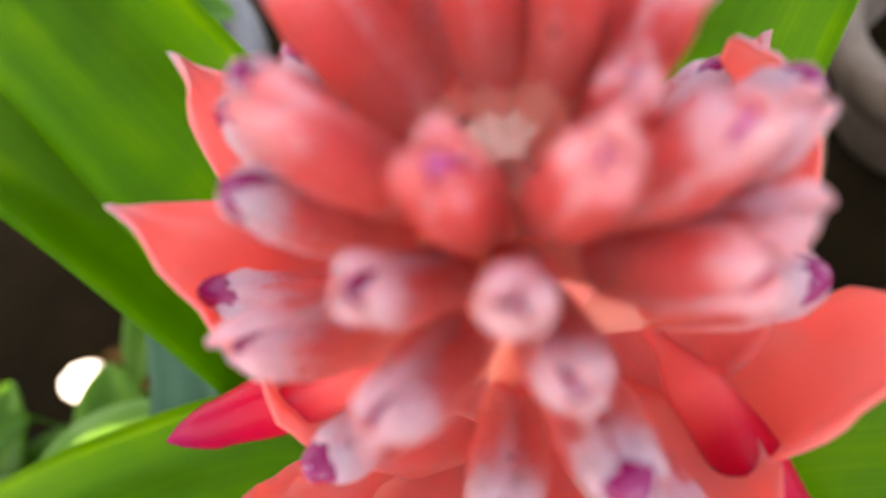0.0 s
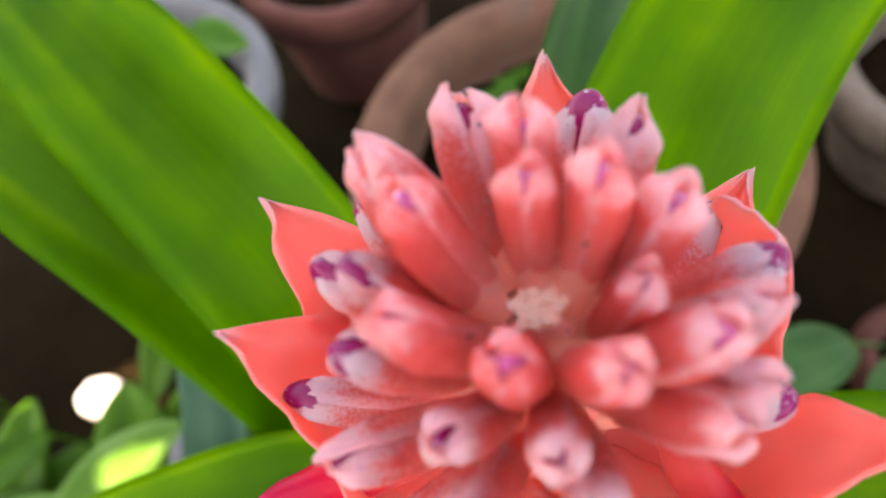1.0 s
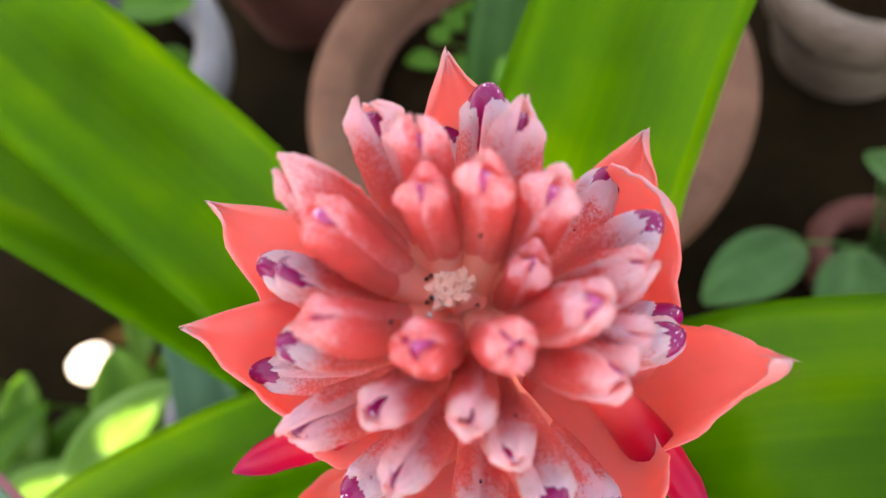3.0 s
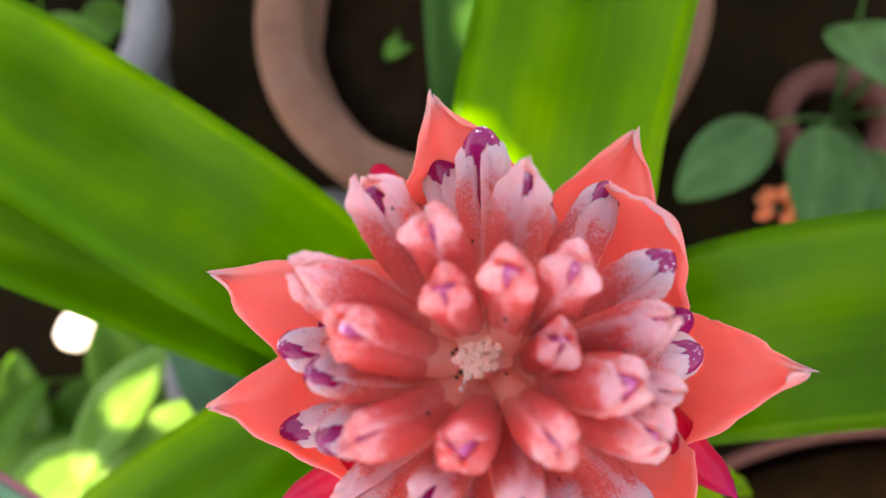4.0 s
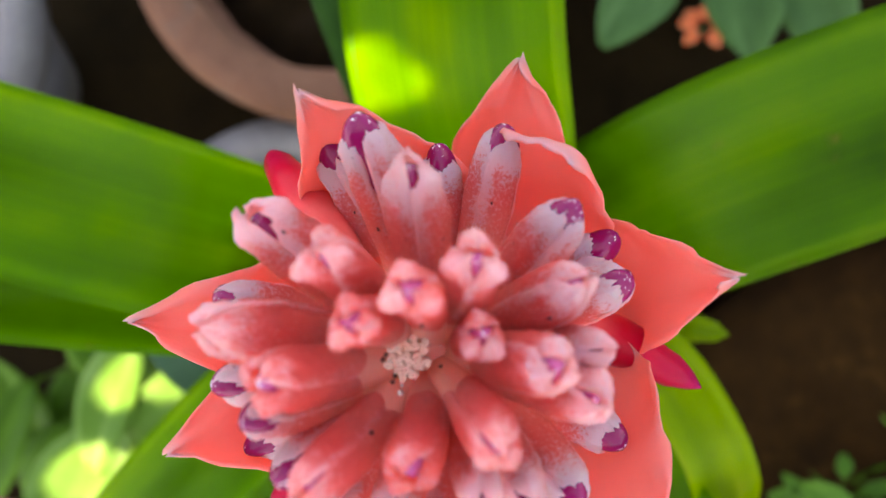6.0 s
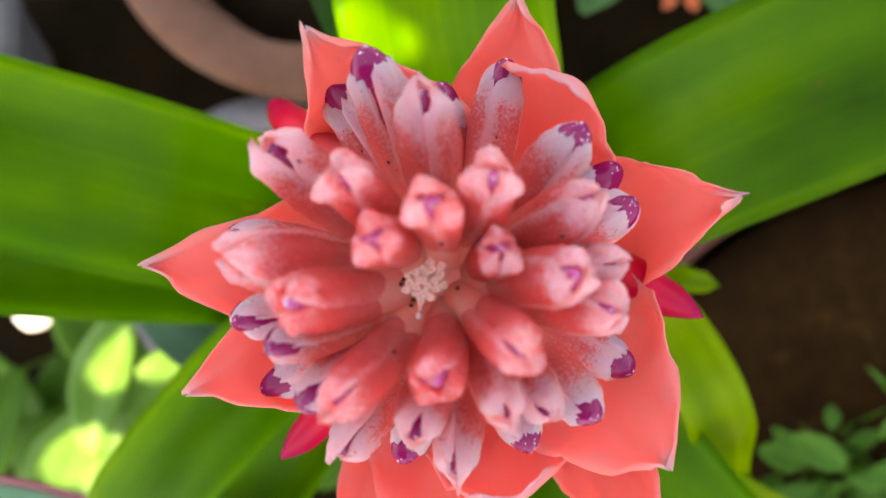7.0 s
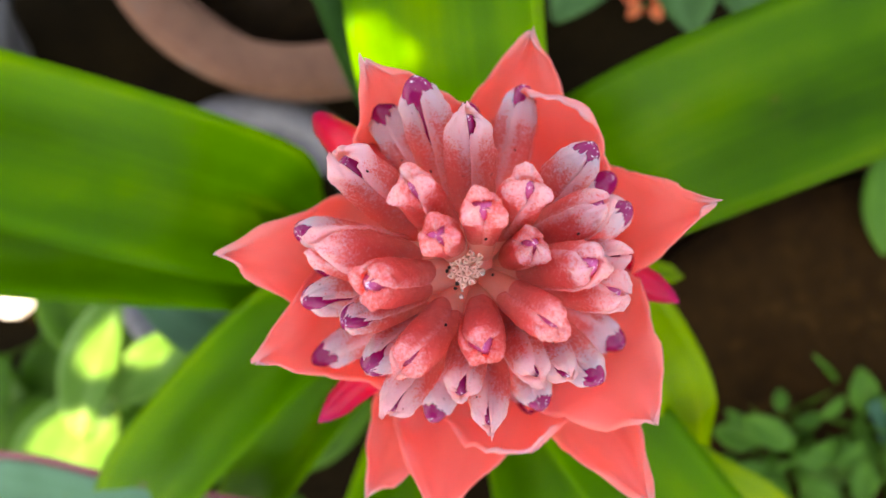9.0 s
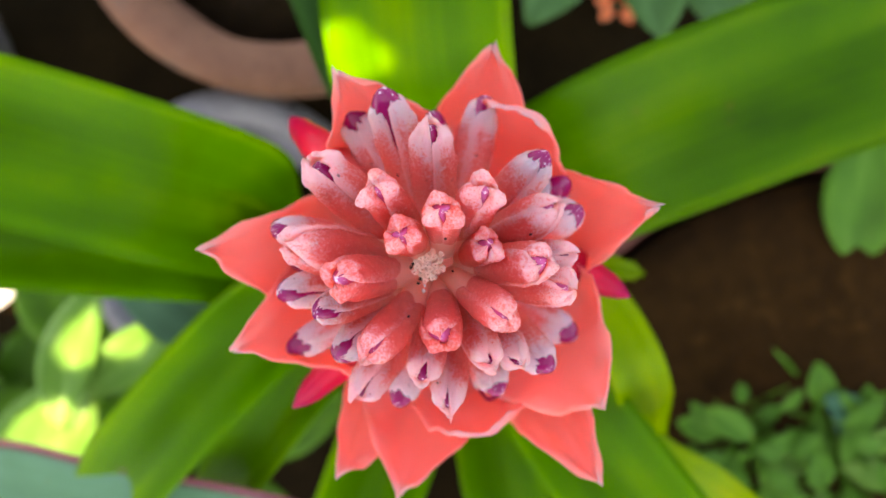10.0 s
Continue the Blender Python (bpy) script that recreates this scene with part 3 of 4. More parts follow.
def make_bract(az, r, h, wide, curl=0.0, swing=0.0, roll=0.0, sink=1.0, seed=0):
    """A broad coral bract that rises from the stalk and ends in a dry grey point."""
    bm = bmesh.new()
    deep = level([(-0.06, 0.35), (-0.01, 1.0)], h) * sink
    path = [out(az + swing, 0.004, h - 0.030 - 0.045 * deep), out(az + swing, r * 0.36, h - 0.026 - 0.034 * deep), out(az + swing * 0.6, r * 0.68, h - 0.018 - 0.026 * deep), out(az + swing * 0.2, r * 0.88, h - 0.008 - 0.012 * deep), out(az, r, h)]
    side = Vector((-math.sin(radians(az)), math.cos(radians(az)), 0))
    top, under, uvs = [], [], []
    for i in range(31):
        f = i / 30
        p = glide(path, f)
        d = (glide(path, min(1, f + 0.01)) - glide(path, max(0, f - 0.01))).normalized()
        n = side.cross(d) * -1
        w = wide / 2 * steps([(0.0, 0.40), (0.25, 0.90), (0.38, 1.0), (0.5, 0.97), (0.6, 0.86), (0.7, 0.67), (0.8, 0.44), (0.88, 0.24), (0.94, 0.10), (1.0, 0.012)], f * (1 - 0.15 * (roll > 0)))
        back = roll * max(0.0, (f - 0.78) / 0.22) ** 2
        p = p + out(az, -0.9 * back, 0.5 * back)
        rt, ru, ur = [], [], []
        for j in range(15):
            e = 2 * j / 14 - 1
            lift = 0.22 * w * e * e + (0.0030 * noise.noise(Vector((f * 4 + seed * 3.3, e * 2, seed))) + 0.0030 * noise.noise(Vector((f * 11 + seed * 5.1, e * 1.5, seed))) * e * e) * (0.3 + abs(e)) + curl * w * max(0, e) ** 2 * level([(0.4, 0), (0.8, 1), (1, 0.4)], f)
            q = p + side * (w * e * (1 + 0.10 * noise.noise(Vector((f * 7 + seed * 2.7, math.copysign(3, e), seed))) + 0.03 * noise.noise(Vector((f * 34 + seed, math.copysign(5, e), seed))))) + n * lift
            rt.append(q)
            ru.append(q - n * 0.0009)
            ur.append((j / 14, f))
        top.append(rt)
        under.append(ru)
        uvs.append(ur)
    shell(bm, top, under, uvs)
    ob = part("bract", bm, BRACT, plant)
    ob.location = HEAD - BASE


BRACTS = [
    (148.7, 0.0597, -0.016, 0.038, 0.0), (174.9, 0.0562, -0.017, 0.044, 0.1), (-17.8, 0.0557, -0.020, 0.036, 0.0, 9, 0.0, 1.35), (46.4, 0.0594, -0.037, 0.034, 0.0),
    (87.7, 0.0490, -0.005, 0.040, 0.1), (31, 0.0465, -0.021, 0.038, 0.15, -10, 0.006), (-73.5, 0.0563, -0.026, 0.046, 0.0, 5, 0.0, 0.55), (-109, 0.0530, -0.043, 0.044, 0.1, 0, 0.004),
    (-85.5, 0.073, -0.036, 0.028, 0.0), (-131, 0.067, -0.044, 0.042, 0.0), (-147, 0.071, -0.054, 0.028, 0.0),
]
for i, row in enumerate(BRACTS):
    make_bract(*row, seed=i + 1)

# the cream heart of small unopened tips
bm = bmesh.new()
rnd = random.Random(4)
for i in range(22):
    a, d = i * 2.39996, 0.0030 * math.sqrt(i / 22)
    at = Vector((d * math.cos(a) - 0.002, d * math.sin(a) - 0.002, 0.0005 - d * 0.25 + rnd.uniform(-0.0005, 0.0005)))
    lean = Vector((math.cos(a), math.sin(a), 0)) * d * 0.35
    rows, uvs = [], []
    for s, k in ((0, 1.0), (0.5, 1.1), (0.9, 1.0), (1.0, 0.7), (0.95, 0.4), (0.8, 0.15)):
        rows.append([at + lean * s + Vector((math.cos(b) * 0.00078 * k * (1 + 0.25 * math.cos(3 * b + i)), math.sin(b) * 0.00078 * k * (1 + 0.25 * math.cos(3 * b + i)), (s - 0.8) * 0.003)) for b in [2 * math.pi * j / 9 for j in range(9)]])
        uvs.append([(j / 9, s) for j in range(9)])
    grid_sheet(bm, rows, uvs, True)
heart = part("heart", bm, HEART, plant, "cream tips of unopened buds")
tagged(heart, kind="stuff")
heart.location = HEAD - BASE
for k, (x, y, z, size, material) in enumerate([(-0.0058, -0.0068, 0.0005, 0.00050, WHITE_STONE), (-0.0050, -0.0058, 0.0002, 0.00032, WHITE_STONE), (-0.0052, -0.0040, 0.0008, 0.00045, DARK_SPECK), (-0.0060, -0.0046, 0.0008, 0.00035, DARK_SPECK), (-0.0056, -0.0006, 0.0012, 0.00040, DARK_SPECK), (-0.0049, -0.0002, 0.0012, 0.00035, DARK_SPECK), (0.0022, -0.0062, 0.0, 0.00030, DARK_SPECK)]):
    bm = bmesh.new()
    bmesh.ops.create_icosphere(bm, subdivisions=2, radius=size)
    for v in bm.verts:
        v.co = v.co * (1 + 0.5 * noise.noise(v.co * 2500 + Vector((k, 0, 0))))
    ob = part("bead" if material is WHITE_STONE else "speck", bm, material, plant, "tiny white bead of sap" if material is WHITE_STONE else "tiny dark crumb")
    ob.location = HEAD - BASE + Vector((x, y, z))
bm = bmesh.new()
lathe(bm, [(0.0005, -0.003), (0.003, -0.0042), (0.0065, -0.008), (0.0095, -0.018), (0.0105, -0.03), (0.007, -0.06), (0.0058, -0.10), (0.006, -0.2), (0.0065, -0.33), (0.007, -0.47), (0.0005, -0.47)], 20, 0.05)
for v in bm.verts:
    k = max(0.0, -(v.co.z + 0.05) / 0.42)
    v.co.x, v.co.y = v.co.x - 0.027 * k, v.co.y + 0.025 * k
stalk = part("flower_stalk", bm, STALK, plant)
stalk.location = HEAD - BASE


def make_leaf(az, path, wide, material=LEAF, twist=0.0, channel=0.35, sway=0.0, owner=None, at=None, name="leaf", label="", seed=0, thick=0.0014, taper=0.62, spine=None, waist=0.8, margin=None):
    """A long strap leaf along (reach, height) points, hollowed along its middle."""
    bm = bmesh.new()
    rows = 44
    spine = [Vector(q) for q in spine] if spine else [Vector((r * math.cos(radians(az + sway * (r / max(path[-1][0], 0.01)) ** 2)), r * math.sin(radians(az + sway * (r / max(path[-1][0], 0.01)) ** 2)), z)) for r, z in path]
    top, under, uvs = [], [], []
    for i in range(rows + 1):
        f = i / rows
        p = glide(spine, f)
        d = (glide(spine, min(1, f + 0.01)) - glide(spine, max(0, f - 0.01))).normalized()
        side = d.cross(Vector((0, 0, 1)))
        if side.length < 0.05:
            side = Vector((-math.sin(radians(az)), math.cos(radians(az)), 0)) * -1
        side.normalize()
        tw = radians(twist) * f
        n = side.cross(d).normalized()
        side, n = side * math.cos(tw) + n * math.sin(tw), n * math.cos(tw) - side * math.sin(tw)
        w = wide / 2 * level([(0.0, waist), (0.25, waist + 0.03), (0.45, 1.0), (taper + 0.1, 0.95), (0.88, 0.6), (0.97, 0.2), (1.0, 0.02)], f)
        hollow = channel * level([(0.0, 2.2), (0.3, 1.1), (0.6, 0.7), (1.0, 0.5)], f)
        rt, ru, ur = [], [], []
        for j in range(13):
            e = 2 * j / 12 - 1
            lift = hollow * w * (abs(e) ** 1.7) + 0.004 * noise.noise(Vector((f * 5 + seed, e * 1.3, seed * 2.1)))
            q = p + side * (w * e * (1 - 0.18 * hollow * abs(e))) + n * lift
            rt.append(q)
            ru.append(q - n * thick * (1.6 - abs(e)))
            ur.append((j / 12, f))
        top.append(rt)
        under.append(ru)
        uvs.append(ur)
    shell(bm, top, under, uvs)
    ob = part(name, bm, material, owner if owner else plant, label)
    if at is not None:
        ob.location = at
    if margin:
        for j in (0, 12):
            bm = bmesh.new()
            rows, uvs = [], []
            for i, row in enumerate(top):
                c, inner = row[j], (row[1] if j == 0 else row[11])
                x = (c - inner).normalized()
                rows.append([c + (x * math.cos(b) + Vector((0, 0, 1)) * math.sin(b)) * thick * 1.1 for b in [2 * math.pi * q / 8 for q in range(8)]])
                uvs.append([(q / 8, i / 44) for q in range(8)])
            grid_sheet(bm, rows, uvs, True)
            part("leaf_margin", bm, margin, ob, "dark red leaf margin")
    return ob


# leaves of the bromeliad, from its foot: heights above the soil
ARCH = [(0.015, 0.0), (0.036, 0.10), (0.052, 0.19), (0.074, 0.265), (0.12, 0.315), (0.20, 0.350), (0.30, 0.370), (0.42, 0.345)]
FLAT = [(0.015, 0.0), (0.036, 0.10), (0.052, 0.18), (0.074, 0.240), (0.12, 0.280), (0.20, 0.290), (0.30, 0.275), (0.42, 0.220)]
STEEP = [(0.035, 0.0), (0.092, 0.10), (0.104, 0.19), (0.114, 0.265), (0.145, 0.322), (0.20, 0.350), (0.30, 0.370), (0.42, 0.345)]
FOOT = Vector((0.02, -0.02, 0.0))
for k, (az, arch, wide, up, twist, sway) in enumerate([
    (67.5, ARCH, 0.085, 1.0, 0, -31), (134, STEEP, 0.074, 0.98, 6, 0), (145, STEEP, 0.058, 0.92, 0, 0), (-9.5, FLAT, 0.083, 1.0, -6, -3),
    (83, FLAT, 0.048, 0.97, 0, -8), (-141, FLAT, 0.060, 0.79, 0, 6), (-83, ARCH, 0.060, 0.85, 0, 4), (-108, FLAT, 0.046, 0.8, 0, 0),
]):
    make_leaf(az, [(r, z * up) for r, z in arch], wide, (LEAF, LEAF, LEAF, LEAF_DIMMED, LEAF_DEEP, LEAF, LEAF, LEAF)[k], twist, 1.0 if k == 5 else 0.55, sway, at=FOOT + Vector((0, 0.022 if k == 3 else 0, 0)), seed=k + 1, waist=0.3 if k in (1, 2) else 0.8)
for k, (spine, wide) in enumerate([
    ([(0.0, 0.075, 0.22), (-0.04, 0.085, 0.36), (-0.09, 0.086, 0.43), (-0.15, 0.072, 0.44), (-0.22, 0.052, 0.42), (-0.32, 0.02, 0.36)], 0.056),
    ([(0.0, 0.065, 0.22), (-0.04, 0.068, 0.36), (-0.09, 0.058, 0.41), (-0.14, 0.040, 0.41), (-0.20, 0.015, 0.38), (-0.28, -0.03, 0.31)], 0.038),
]):
    make_leaf(0, [(0.3, 0)], wide, LEAF, 0, 0.8, spine=[Vector(q) - BASE for q in spine], seed=k + 31)
make_leaf(0, [(0.3, 0)], 0.028, LEAF_YELLOW, 0, 0.3, spine=[Vector(q) - BASE for q in [(0.0, 0.06, 0.25), (0.022, 0.050, 0.38), (0.037, 0.024, 0.45), (0.039, -0.010, 0.462), (0.034, -0.040, 0.44), (0.026, -0.070, 0.40)]], seed=21, label="yellowing leaf with a brown tip")
make_leaf(0, [(0.3, 0)], 0.038, LEAF_YELLOW, 0, 0.4, spine=[Vector(q) - BASE for q in [(0.0, 0.05, 0.22), (0.0, 0.02, 0.36), (0.004, -0.02, 0.415), (0.020, -0.062, 0.42), (0.045, -0.105, 0.40), (0.08, -0.17, 0.34)]], seed=23, label="yellow-green lower leaf")

make_leaf(0, [(0.3, 0)], 0.016, LEAF_YELLOW, 0, 0.3, spine=[Vector(q) - BASE for q in [(0.01, 0.06, 0.24), (0.028, 0.048, 0.34), (0.044, 0.036, 0.39), (0.058, 0.025, 0.40), (0.072, 0.014, 0.395)]], seed=25, label="small yellow leaf tip")


# ---- neighbouring plants ----
def make_oval(bm, at, az, rise, length, wide, cup=0.25, droop=0.3, seed=0.0):
    """One oval leaf, pointed at its end and folded along the middle, added to bm."""
    a = radians(az)
    ahead, side = Vector((math.cos(a), math.sin(a), 0)), Vector((-math.sin(a), math.cos(a), 0))
    top, under, uvs = [], [], []
    for i in range(13):
        f = i / 12
        el = radians(rise) - droop * f
        p = at + ahead * (length * f * math.cos(el)) + Vector((0, 0, length * f * math.sin(el)))
        n = Vector((0, 0, 1)) * math.cos(el) - ahead * math.sin(el)
        w = wide / 2 * (math.sin(math.pi * min(1.0, f * 0.94 + 0.04)) ** 0.75)
        rt, ru, ur = [], [], []
        for j in range(7):
            e = 2 * j / 6 - 1
            q = p + side * (w * e) + n * (cup * w * abs(e) + 0.02 * length * noise.noise(Vector((f * 3 + seed, e, seed))))
            rt.append(q)
            ru.append(q - n * 0.0008)
            ur.append((j / 6, f))
        top.append(rt)
        under.append(ru)
        uvs.append(ur)
    shell(bm, top, under, uvs)


def stem_mesh(a, b, r0, r1, sag=0.0):
    bm = bmesh.new()
    rows, uvs = [], []
    a, b = Vector(a), Vector(b)
    d = (b - a).normalized()
    x = d.orthogonal().normalized()
    y = d.cross(x)
    for i in range(9):
        f = i / 8
        c = a.lerp(b, f) - Vector((0, 0, sag * math.sin(math.pi * f)))
        r = r0 + (r1 - r0) * f
        rows.append([c + (x * math.cos(k) + y * math.sin(k)) * r for k in [2 * math.pi * j / 8 for j in range(8)]])
        uvs.append([(j / 8, f) for j in range(8)])
    grid_sheet(bm, rows, uvs, True)
    return bm


def leafy_plant(name, at, label, category, leaves, material, stem_material, group=""):
    """A small plant: each leaf on a stem of its own. leaves: (dx, dy, dz, azimuth, rise, length, width) from its foot."""
    ob = root(name, at, label, category, group)
    for k, (dx, dy, dz, az, rise, length, wide) in enumerate(leaves):
        bm = bmesh.new()
        make_oval(bm, Vector((dx, dy, dz)), az, rise, length, wide, seed=k * 1.3)
        part("leaf", bm, material, ob)
        part("stem", stem_mesh((0, 0, -0.01), (dx, dy, dz), 0.0022 * min(1.0, length / 0.06), 0.0012 * min(1.0, length / 0.06), -0.01), stem_material, ob)
    return ob


def tuft(rnd, n, spread, low, high, length, wide):
    rows = []
    for k in range(n):
        az = rnd.uniform(0, 360)
        d = spread * math.sqrt(rnd.random())
        rows.append((d * math.cos(radians(az)), d * math.sin(radians(az)), rnd.uniform(low, high), az + rnd.uniform(-40, 40), rnd.uniform(0, 40), length * rnd.uniform(0.7, 1.3), wide * rnd.uniform(0.7, 1.3)))
    return rows


rnd = random.Random(11)
# the oval-leaved plant with its orange flowers
leafy_plant("oval_leaved_plant", (0.302, 0.285, 0.045), "soft green plant with broad oval leaves in a terracotta pot", "plant", [
    (-0.10, -0.040, 0.140, 205, 25, 0.09, 0.05), (-0.07, -0.055, 0.150, 250, 20, 0.09, 0.055), (-0.02, -0.035, 0.175, 290, 25, 0.10, 0.055),
    (0.01, -0.005, 0.155, 330, 25, 0.09, 0.05), (-0.01, 0.045, 0.205, 40, 40, 0.08, 0.045), (-0.05, -0.005, 0.195, 265, 50, 0.08, 0.045),
    (-0.04, -0.075, 0.125, 275, 5, 0.09, 0.055), (0.02, -0.065, 0.135, 310, 10, 0.10, 0.055)], LEAF_OVAL, LEAF_OVAL)
flower = root("orange_flower", (0.212, 0.205, 0.0), "small orange flower cluster on a thin stem", "flower")
part("stem", stem_mesh((0.01, 0.02, 0.0), (0, 0, 0.10), 0.002, 0.0015), LEAF_OVAL, flower)
for k in range(7):
    bm = bmesh.new()
    make_oval(bm, Vector((0.006 * math.cos(k * 2.4), 0.006 * math.sin(k * 2.4), 0.098 + 0.002 * (k % 3))), k * 137.5, 30, 0.014, 0.011, 0.4, 0.5, k)
    part("petal", bm, ORANGE, flower)
# leaves in the white pot and in the terracotta pot
leafy_plant("potted_seedling", (-0.365, 0.52, 0.15), "dark green seedling with pale young leaves in a white pot", "plant", tuft(rnd, 9, 0.07, 0.02, 0.09, 0.07, 0.04), LEAF_WEED, LEAF_WEED)
leafy_plant("creeping_fern", (0.02, 0.455, 0.145), "small creeping green plant on the soil of a terracotta pot", "plant", tuft(rnd, 36, 0.085, 0.004, 0.016, 0.026, 0.018), LEAF_WEED, LEAF_WEED)
# weeds in the wide pot
for x, y, n, spread, length in ((0.16, -0.165, 12, 0.03, 0.028), (0.105, -0.145, 16, 0.035, 0.018), (0.145, -0.215, 14, 0.035, 0.026), (0.08, -0.19, 12, 0.03, 0.02), (0.195, -0.20, 8, 0.03, 0.02)):
    leafy_plant("weed", (x, y, 0.135), "small fresh green weed sprouting from brown soil", "weed", tuft(rnd, n, spread, 0.008, 0.05, length * 1.15, length * 0.62) + [(dx, dy, 0.004, az, 62 + rise * 0.4, big * 2.2, wide * 0.45) for dx, dy, dz, az, rise, big, wide in tuft(rnd, 9, spread * 1.2, 0.0, 0.01, length, length * 0.3)], LEAF_WEED, LEAF_WEED, "weeds in the wide pot")
leafy_plant("weed", (0.165, -0.165, 0.135), "dark teal weed with two glossy leaves on brown soil", "weed", [(0.006, 0.016, 0.040, 300, 5, 0.040, 0.024), (0.016, 0.006, 0.034, 250, 10, 0.032, 0.018)], LEAF_GLOSS, LEAF_WEED, "weeds in the wide pot")
leafy_plant("weed", (0.108, -0.165, 0.135), "leafy green weed on a pale stalk in brown soil", "weed", [(0.0, 0.02, 0.05, 120, 20, 0.040, 0.022), (-0.02, 0.01, 0.04, 170, 10, 0.045, 0.026), (-0.015, 0.03, 0.035, 140, 15, 0.035, 0.022), (-0.03, 0.0, 0.03, 200, 5, 0.045, 0.028), (-0.01, -0.02, 0.035, 260, 15, 0.04, 0.024)], LEAF_WEED, LEAF_PALE, "weeds in the wide pot")
# sunlight on this weed is put into its pale leaf colour
leafy_plant("weed", (0.145, -0.20, 0.135), "weed sprouting from brown soil, pale yellow-green in place of sunlight", "weed", [(0.0, 0.01, 0.03, 150, 10, 0.045, 0.022), (0.012, -0.005, 0.03, 320, 10, 0.05, 0.022), (0.03, 0.0, 0.028, 350, 5, 0.045, 0.02), (-0.01, -0.012, 0.03, 230, 15, 0.04, 0.02)], LEAF_PALE, LEAF_WEED, "weeds in the wide pot")
# broad leaves low down beside the bromeliad
for x, y, n in ((-0.40, 0.24, 9), (-0.33, 0.14, 8), (-0.46, 0.13, 8), (-0.30, 0.03, 6), (-0.52, 0.28, 8)):
    leaves = [q for q in tuft(rnd, n, 0.06, 0.04, 0.13, 0.11, 0.06) if math.hypot(x + q[0] + q[5] * 0.5 * math.cos(radians(q[3])) + 0.415, y + q[1] + q[5] * 0.5 * math.sin(radians(q[3])) - 0.288) > 0.072]
    leafy_plant("shade_plant", (x, y, 0.0), "low plant with broad glossy green leaves", "plant", leaves, LEAF_SHADE, LEAF_SHADE, "low plants beside the pots")
leafy_plant("pale_leaved_plant", (-0.36, 0.10, 0.0), "low plant with a pale leaf caught by the sun", "plant", [(-0.055, -0.018, 0.187, 38, 8, 0.115, 0.085), (0.013, 0.023, 0.205, 50, 8, 0.115, 0.047), (0.047, 0.034, 0.20, 12, 8, 0.085, 0.040)], LEAF_PALE, LEAF_WEED)
leafy_plant("broad_leaved_plant", (0.335, 0.028, 0.0), "soft green plant with a broad rounded leaf over the soil", "plant", [(-0.03, -0.02, 0.17, 240, 0, 0.105, 0.07), (0.02, 0.03, 0.12, 20, 20, 0.08, 0.05), (0.0, -0.05, 0.10, 300, 20, 0.08, 0.05)], LEAF_WEED, LEAF_WEED)
make_leaf(0, [(0.3, 0)], 0.034, LEAF_GREY, 0, 0.3, spine=[Vector(q) - BASE for q in [(-0.03, 0.09, 0.20), (-0.10, 0.10, 0.33), (-0.159, 0.115, 0.36), (-0.178, 0.16, 0.36), (-0.195, 0.21, 0.35), (-0.21, 0.26, 0.33)]], seed=61, label="older grey-green leaf")
# a neighbour's grey-green leaf with a red margin
neighbour = root("neighbour_bromeliad", (-0.22, -0.26, 0.0), "grey-green bromeliad leaf with a dark red margin", "plant")
N0 = Vector(neighbour.location)
make_leaf(0, [(0.3, 0)], 0.075, LEAF_MARGIN, 0, 0.12, margin=RED_EDGE, owner=neighbour, seed=51, spine=[Vector(q) - N0 for q in [(-0.22, -0.26, 0.0), (-0.14, -0.24, 0.18), (-0.08, -0.16, 0.34), (-0.149, -0.039, 0.415), (-0.237, 0.043, 0.425), (-0.304, 0.106, 0.42), (-0.374, 0.166, 0.395)]])
# a pale pebble on the earth
bm = bmesh.new()
bmesh.ops.create_icosphere(bm, subdivisions=3, radius=1.0)
for v in bm.verts:
    v.co = Vector((v.co.x * 0.027, v.co.y * 0.020, v.co.z * 0.016)) * (1 + 0.15 * noise.noise(v.co * 1.7))
pebble = tagged(new("pebble", mesh_from("pebble", bm, WHITE_STONE)), "pale rounded pebble lying on dark earth", "stone")
pebble.location = (-0.445, 0.305, 0.002)

# ---- an unseen tree added to shade the pots, pierced for a few spots of sun ----
LIT = [((-0.445, 0.305, 0.01), 0.030), ((-0.303, 0.168, 0.215), 0.014), ((-0.275, 0.150, 0.215), 0.009), ((-0.350, 0.120, 0.197), 0.024), ((-0.375, 0.128, 0.197), 0.016), ((0.000, 0.159, 0.492), 0.0075), ((-0.001, 0.168, 0.502), 0.004), ((0.018, 0.228, 0.475), 0.012)]
CENTRE = Vector((-0.08, 0.18, 0.35))
x_axis = SUN_WAY.orthogonal().normalized()
y_axis = SUN_WAY.cross(x_axis)
CROWN = CENTRE + SUN_WAY * 3.2
tree = root("shade_tree", (CROWN.x - 0.30, CROWN.y - 0.20, 0.0), "unseen leafy tree added to shade the pots", "tree")
verts, faces = [], []
rnd = random.Random(7)


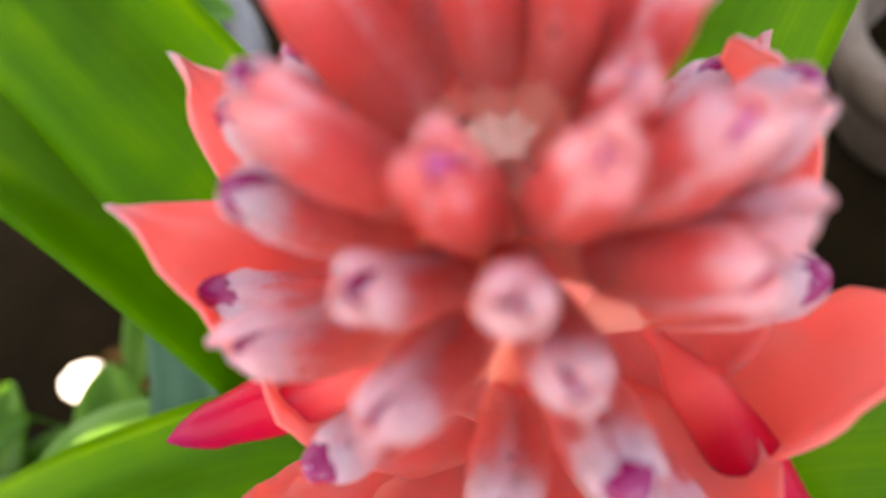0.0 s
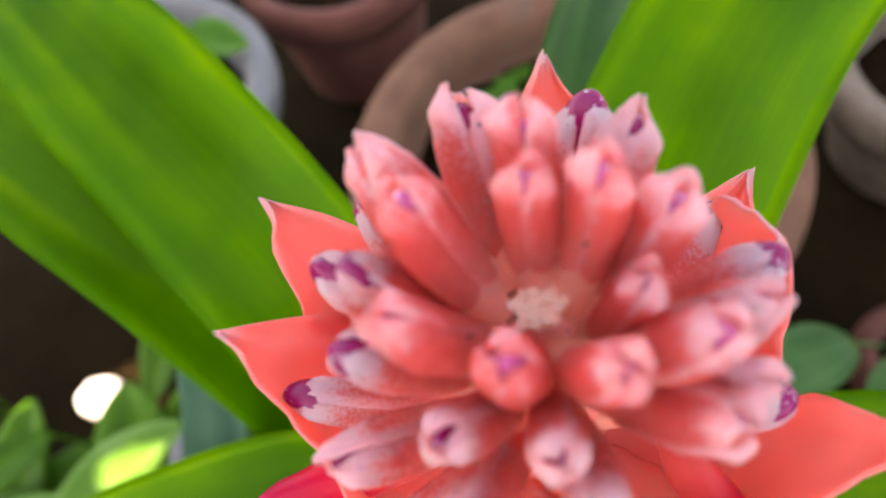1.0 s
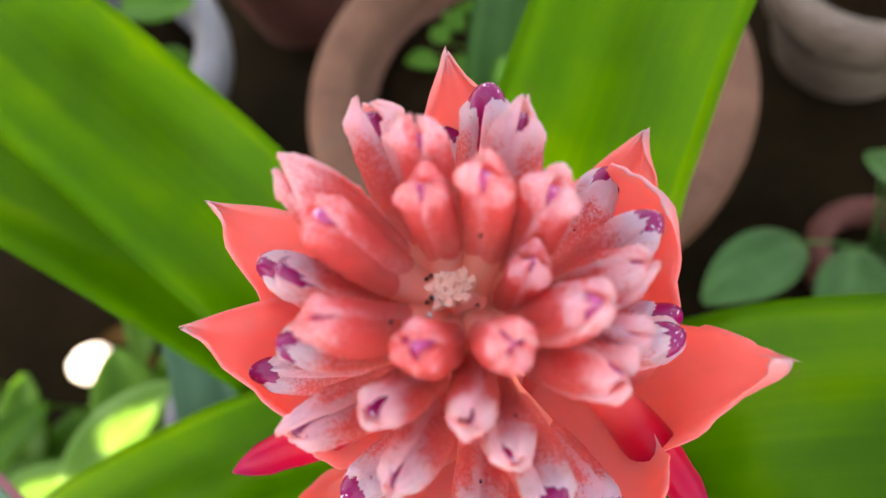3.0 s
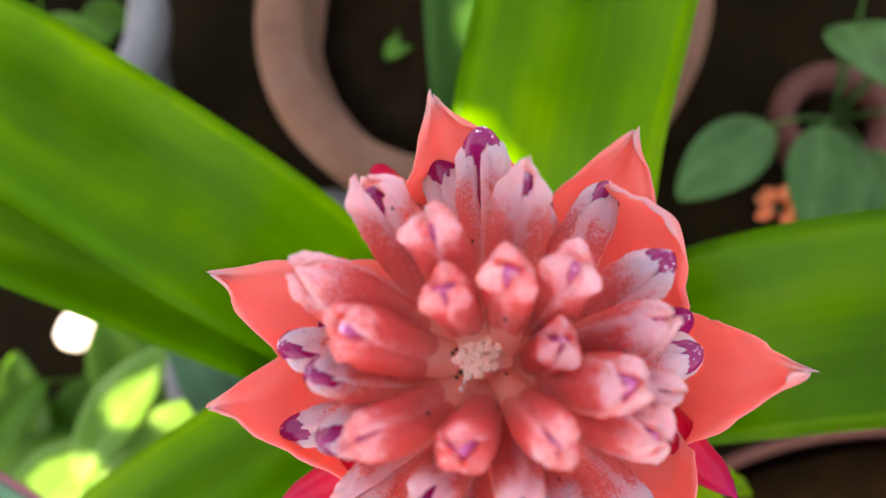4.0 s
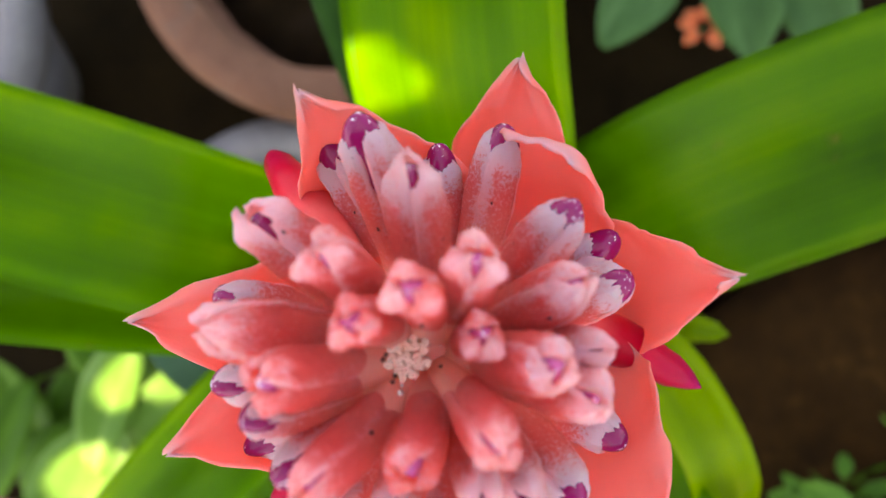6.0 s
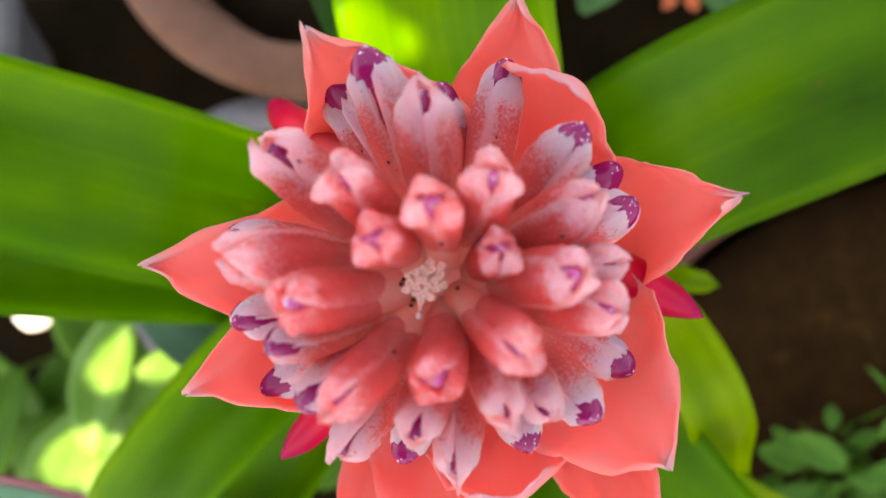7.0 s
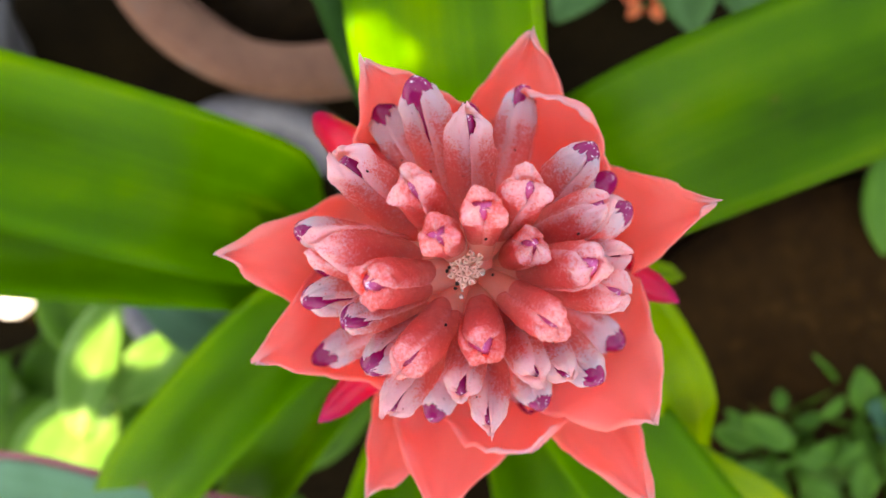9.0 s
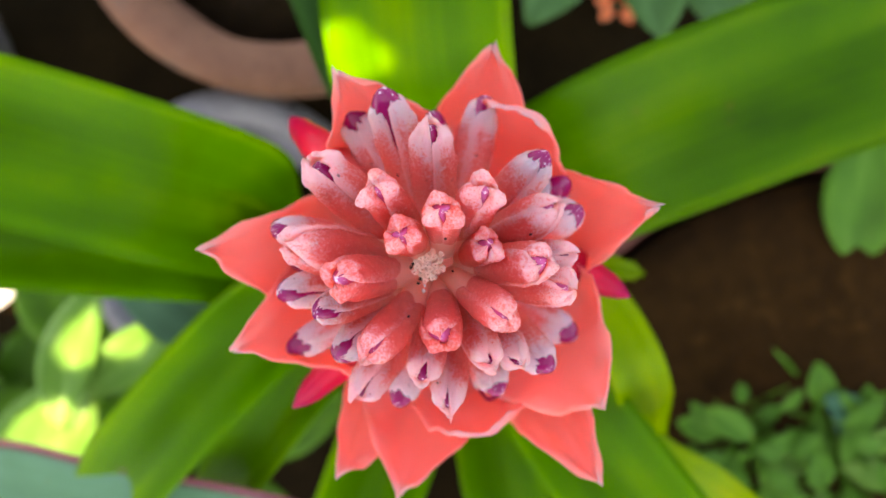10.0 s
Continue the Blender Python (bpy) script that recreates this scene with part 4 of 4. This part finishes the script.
def crown_leaf(c, size, more=0.0):
    if any(((c - Vector(p)) - SUN_WAY * (c - Vector(p)).dot(SUN_WAY)).length < gap + more + size * 1.02 for p, gap in LIT):
        return
    u = Vector((rnd.gauss(0, 1), rnd.gauss(0, 1), rnd.gauss(0, 1)))
    u = (u - SUN_WAY * u.dot(SUN_WAY) * 0.6).normalized()
    w = u.cross(SUN_WAY + Vector((rnd.gauss(0, 0.4), rnd.gauss(0, 0.4), rnd.gauss(0, 0.4)))).normalized()
    n = u.cross(w)
    b = len(verts)
    q = c - tree.location
    verts.extend([q - u * size, q + w * size * 0.55 - u * size * 0.3, q + w * size * 0.5 + u * size * 0.35, q + u * size + n * size * 0.2, q - w * size * 0.5 + u * size * 0.35, q - w * size * 0.55 - u * size * 0.3, q - n * size * 0.12])
    faces.extend([(b + 6, b + i, b + (i + 1) % 6) for i in range(6)])


# clumps of leaves fill a rounded, uneven crown
for k in range(19000):
    d = Vector((rnd.gauss(0, 1), rnd.gauss(0, 1), rnd.gauss(0, 1))).normalized()
    swell = 1 + 0.35 * noise.noise(d * 2.2)
    d = d * (rnd.random() ** 0.36) * swell
    crown_leaf(CROWN + Vector((d.x * 1.05, d.y * 1.05, d.z * 0.62)), rnd.uniform(0.045, 0.07), 0.03)
# small unseen leaves added round each sun ray, to sharpen the lit spots
for p, gap in LIT:
    for k in range(1100):
        a, d = rnd.uniform(0, 2 * math.pi), gap + 0.006 + 0.09 * rnd.random()
        crown_leaf(Vector(p) + SUN_WAY * rnd.uniform(0.85, 1.15) + x_axis * (d * math.cos(a)) + y_axis * (d * math.sin(a)), rnd.uniform(0.010, 0.022))
    for k in range(500):
        a, d = rnd.uniform(0, 2 * math.pi), gap + 0.005 + 0.03 * rnd.random()
        crown_leaf(Vector(p) + SUN_WAY * rnd.uniform(0.80, 0.90) + x_axis * (d * math.cos(a)) + y_axis * (d * math.sin(a)), rnd.uniform(0.005, 0.009))
me = bpy.data.meshes.new("crown")
me.from_pydata([tuple(v) for v in verts], [], faces)
me.materials.append(LEAF_OVAL)
crown = new("crown", me)
crown.parent = tree
tagged(crown, kind="stuff")
fork = Vector((0.08, 0.05, 2.25))
part("trunk", stem_mesh((0, 0, -0.02), fork, 0.075, 0.05), BARK, tree)
for x, y, z in ((-0.6, -0.2, 0.1), (-0.1, -0.65, 0.1), (-0.55, 0.3, 0.0), (0.3, -0.6, 0.1), (-0.4, -0.5, 0.35)):
    part("limb", stem_mesh(fork - Vector((0, 0, 0.03)), CROWN - tree.location + Vector((x, y, z)), 0.035, 0.008, -0.05), BARK, tree)
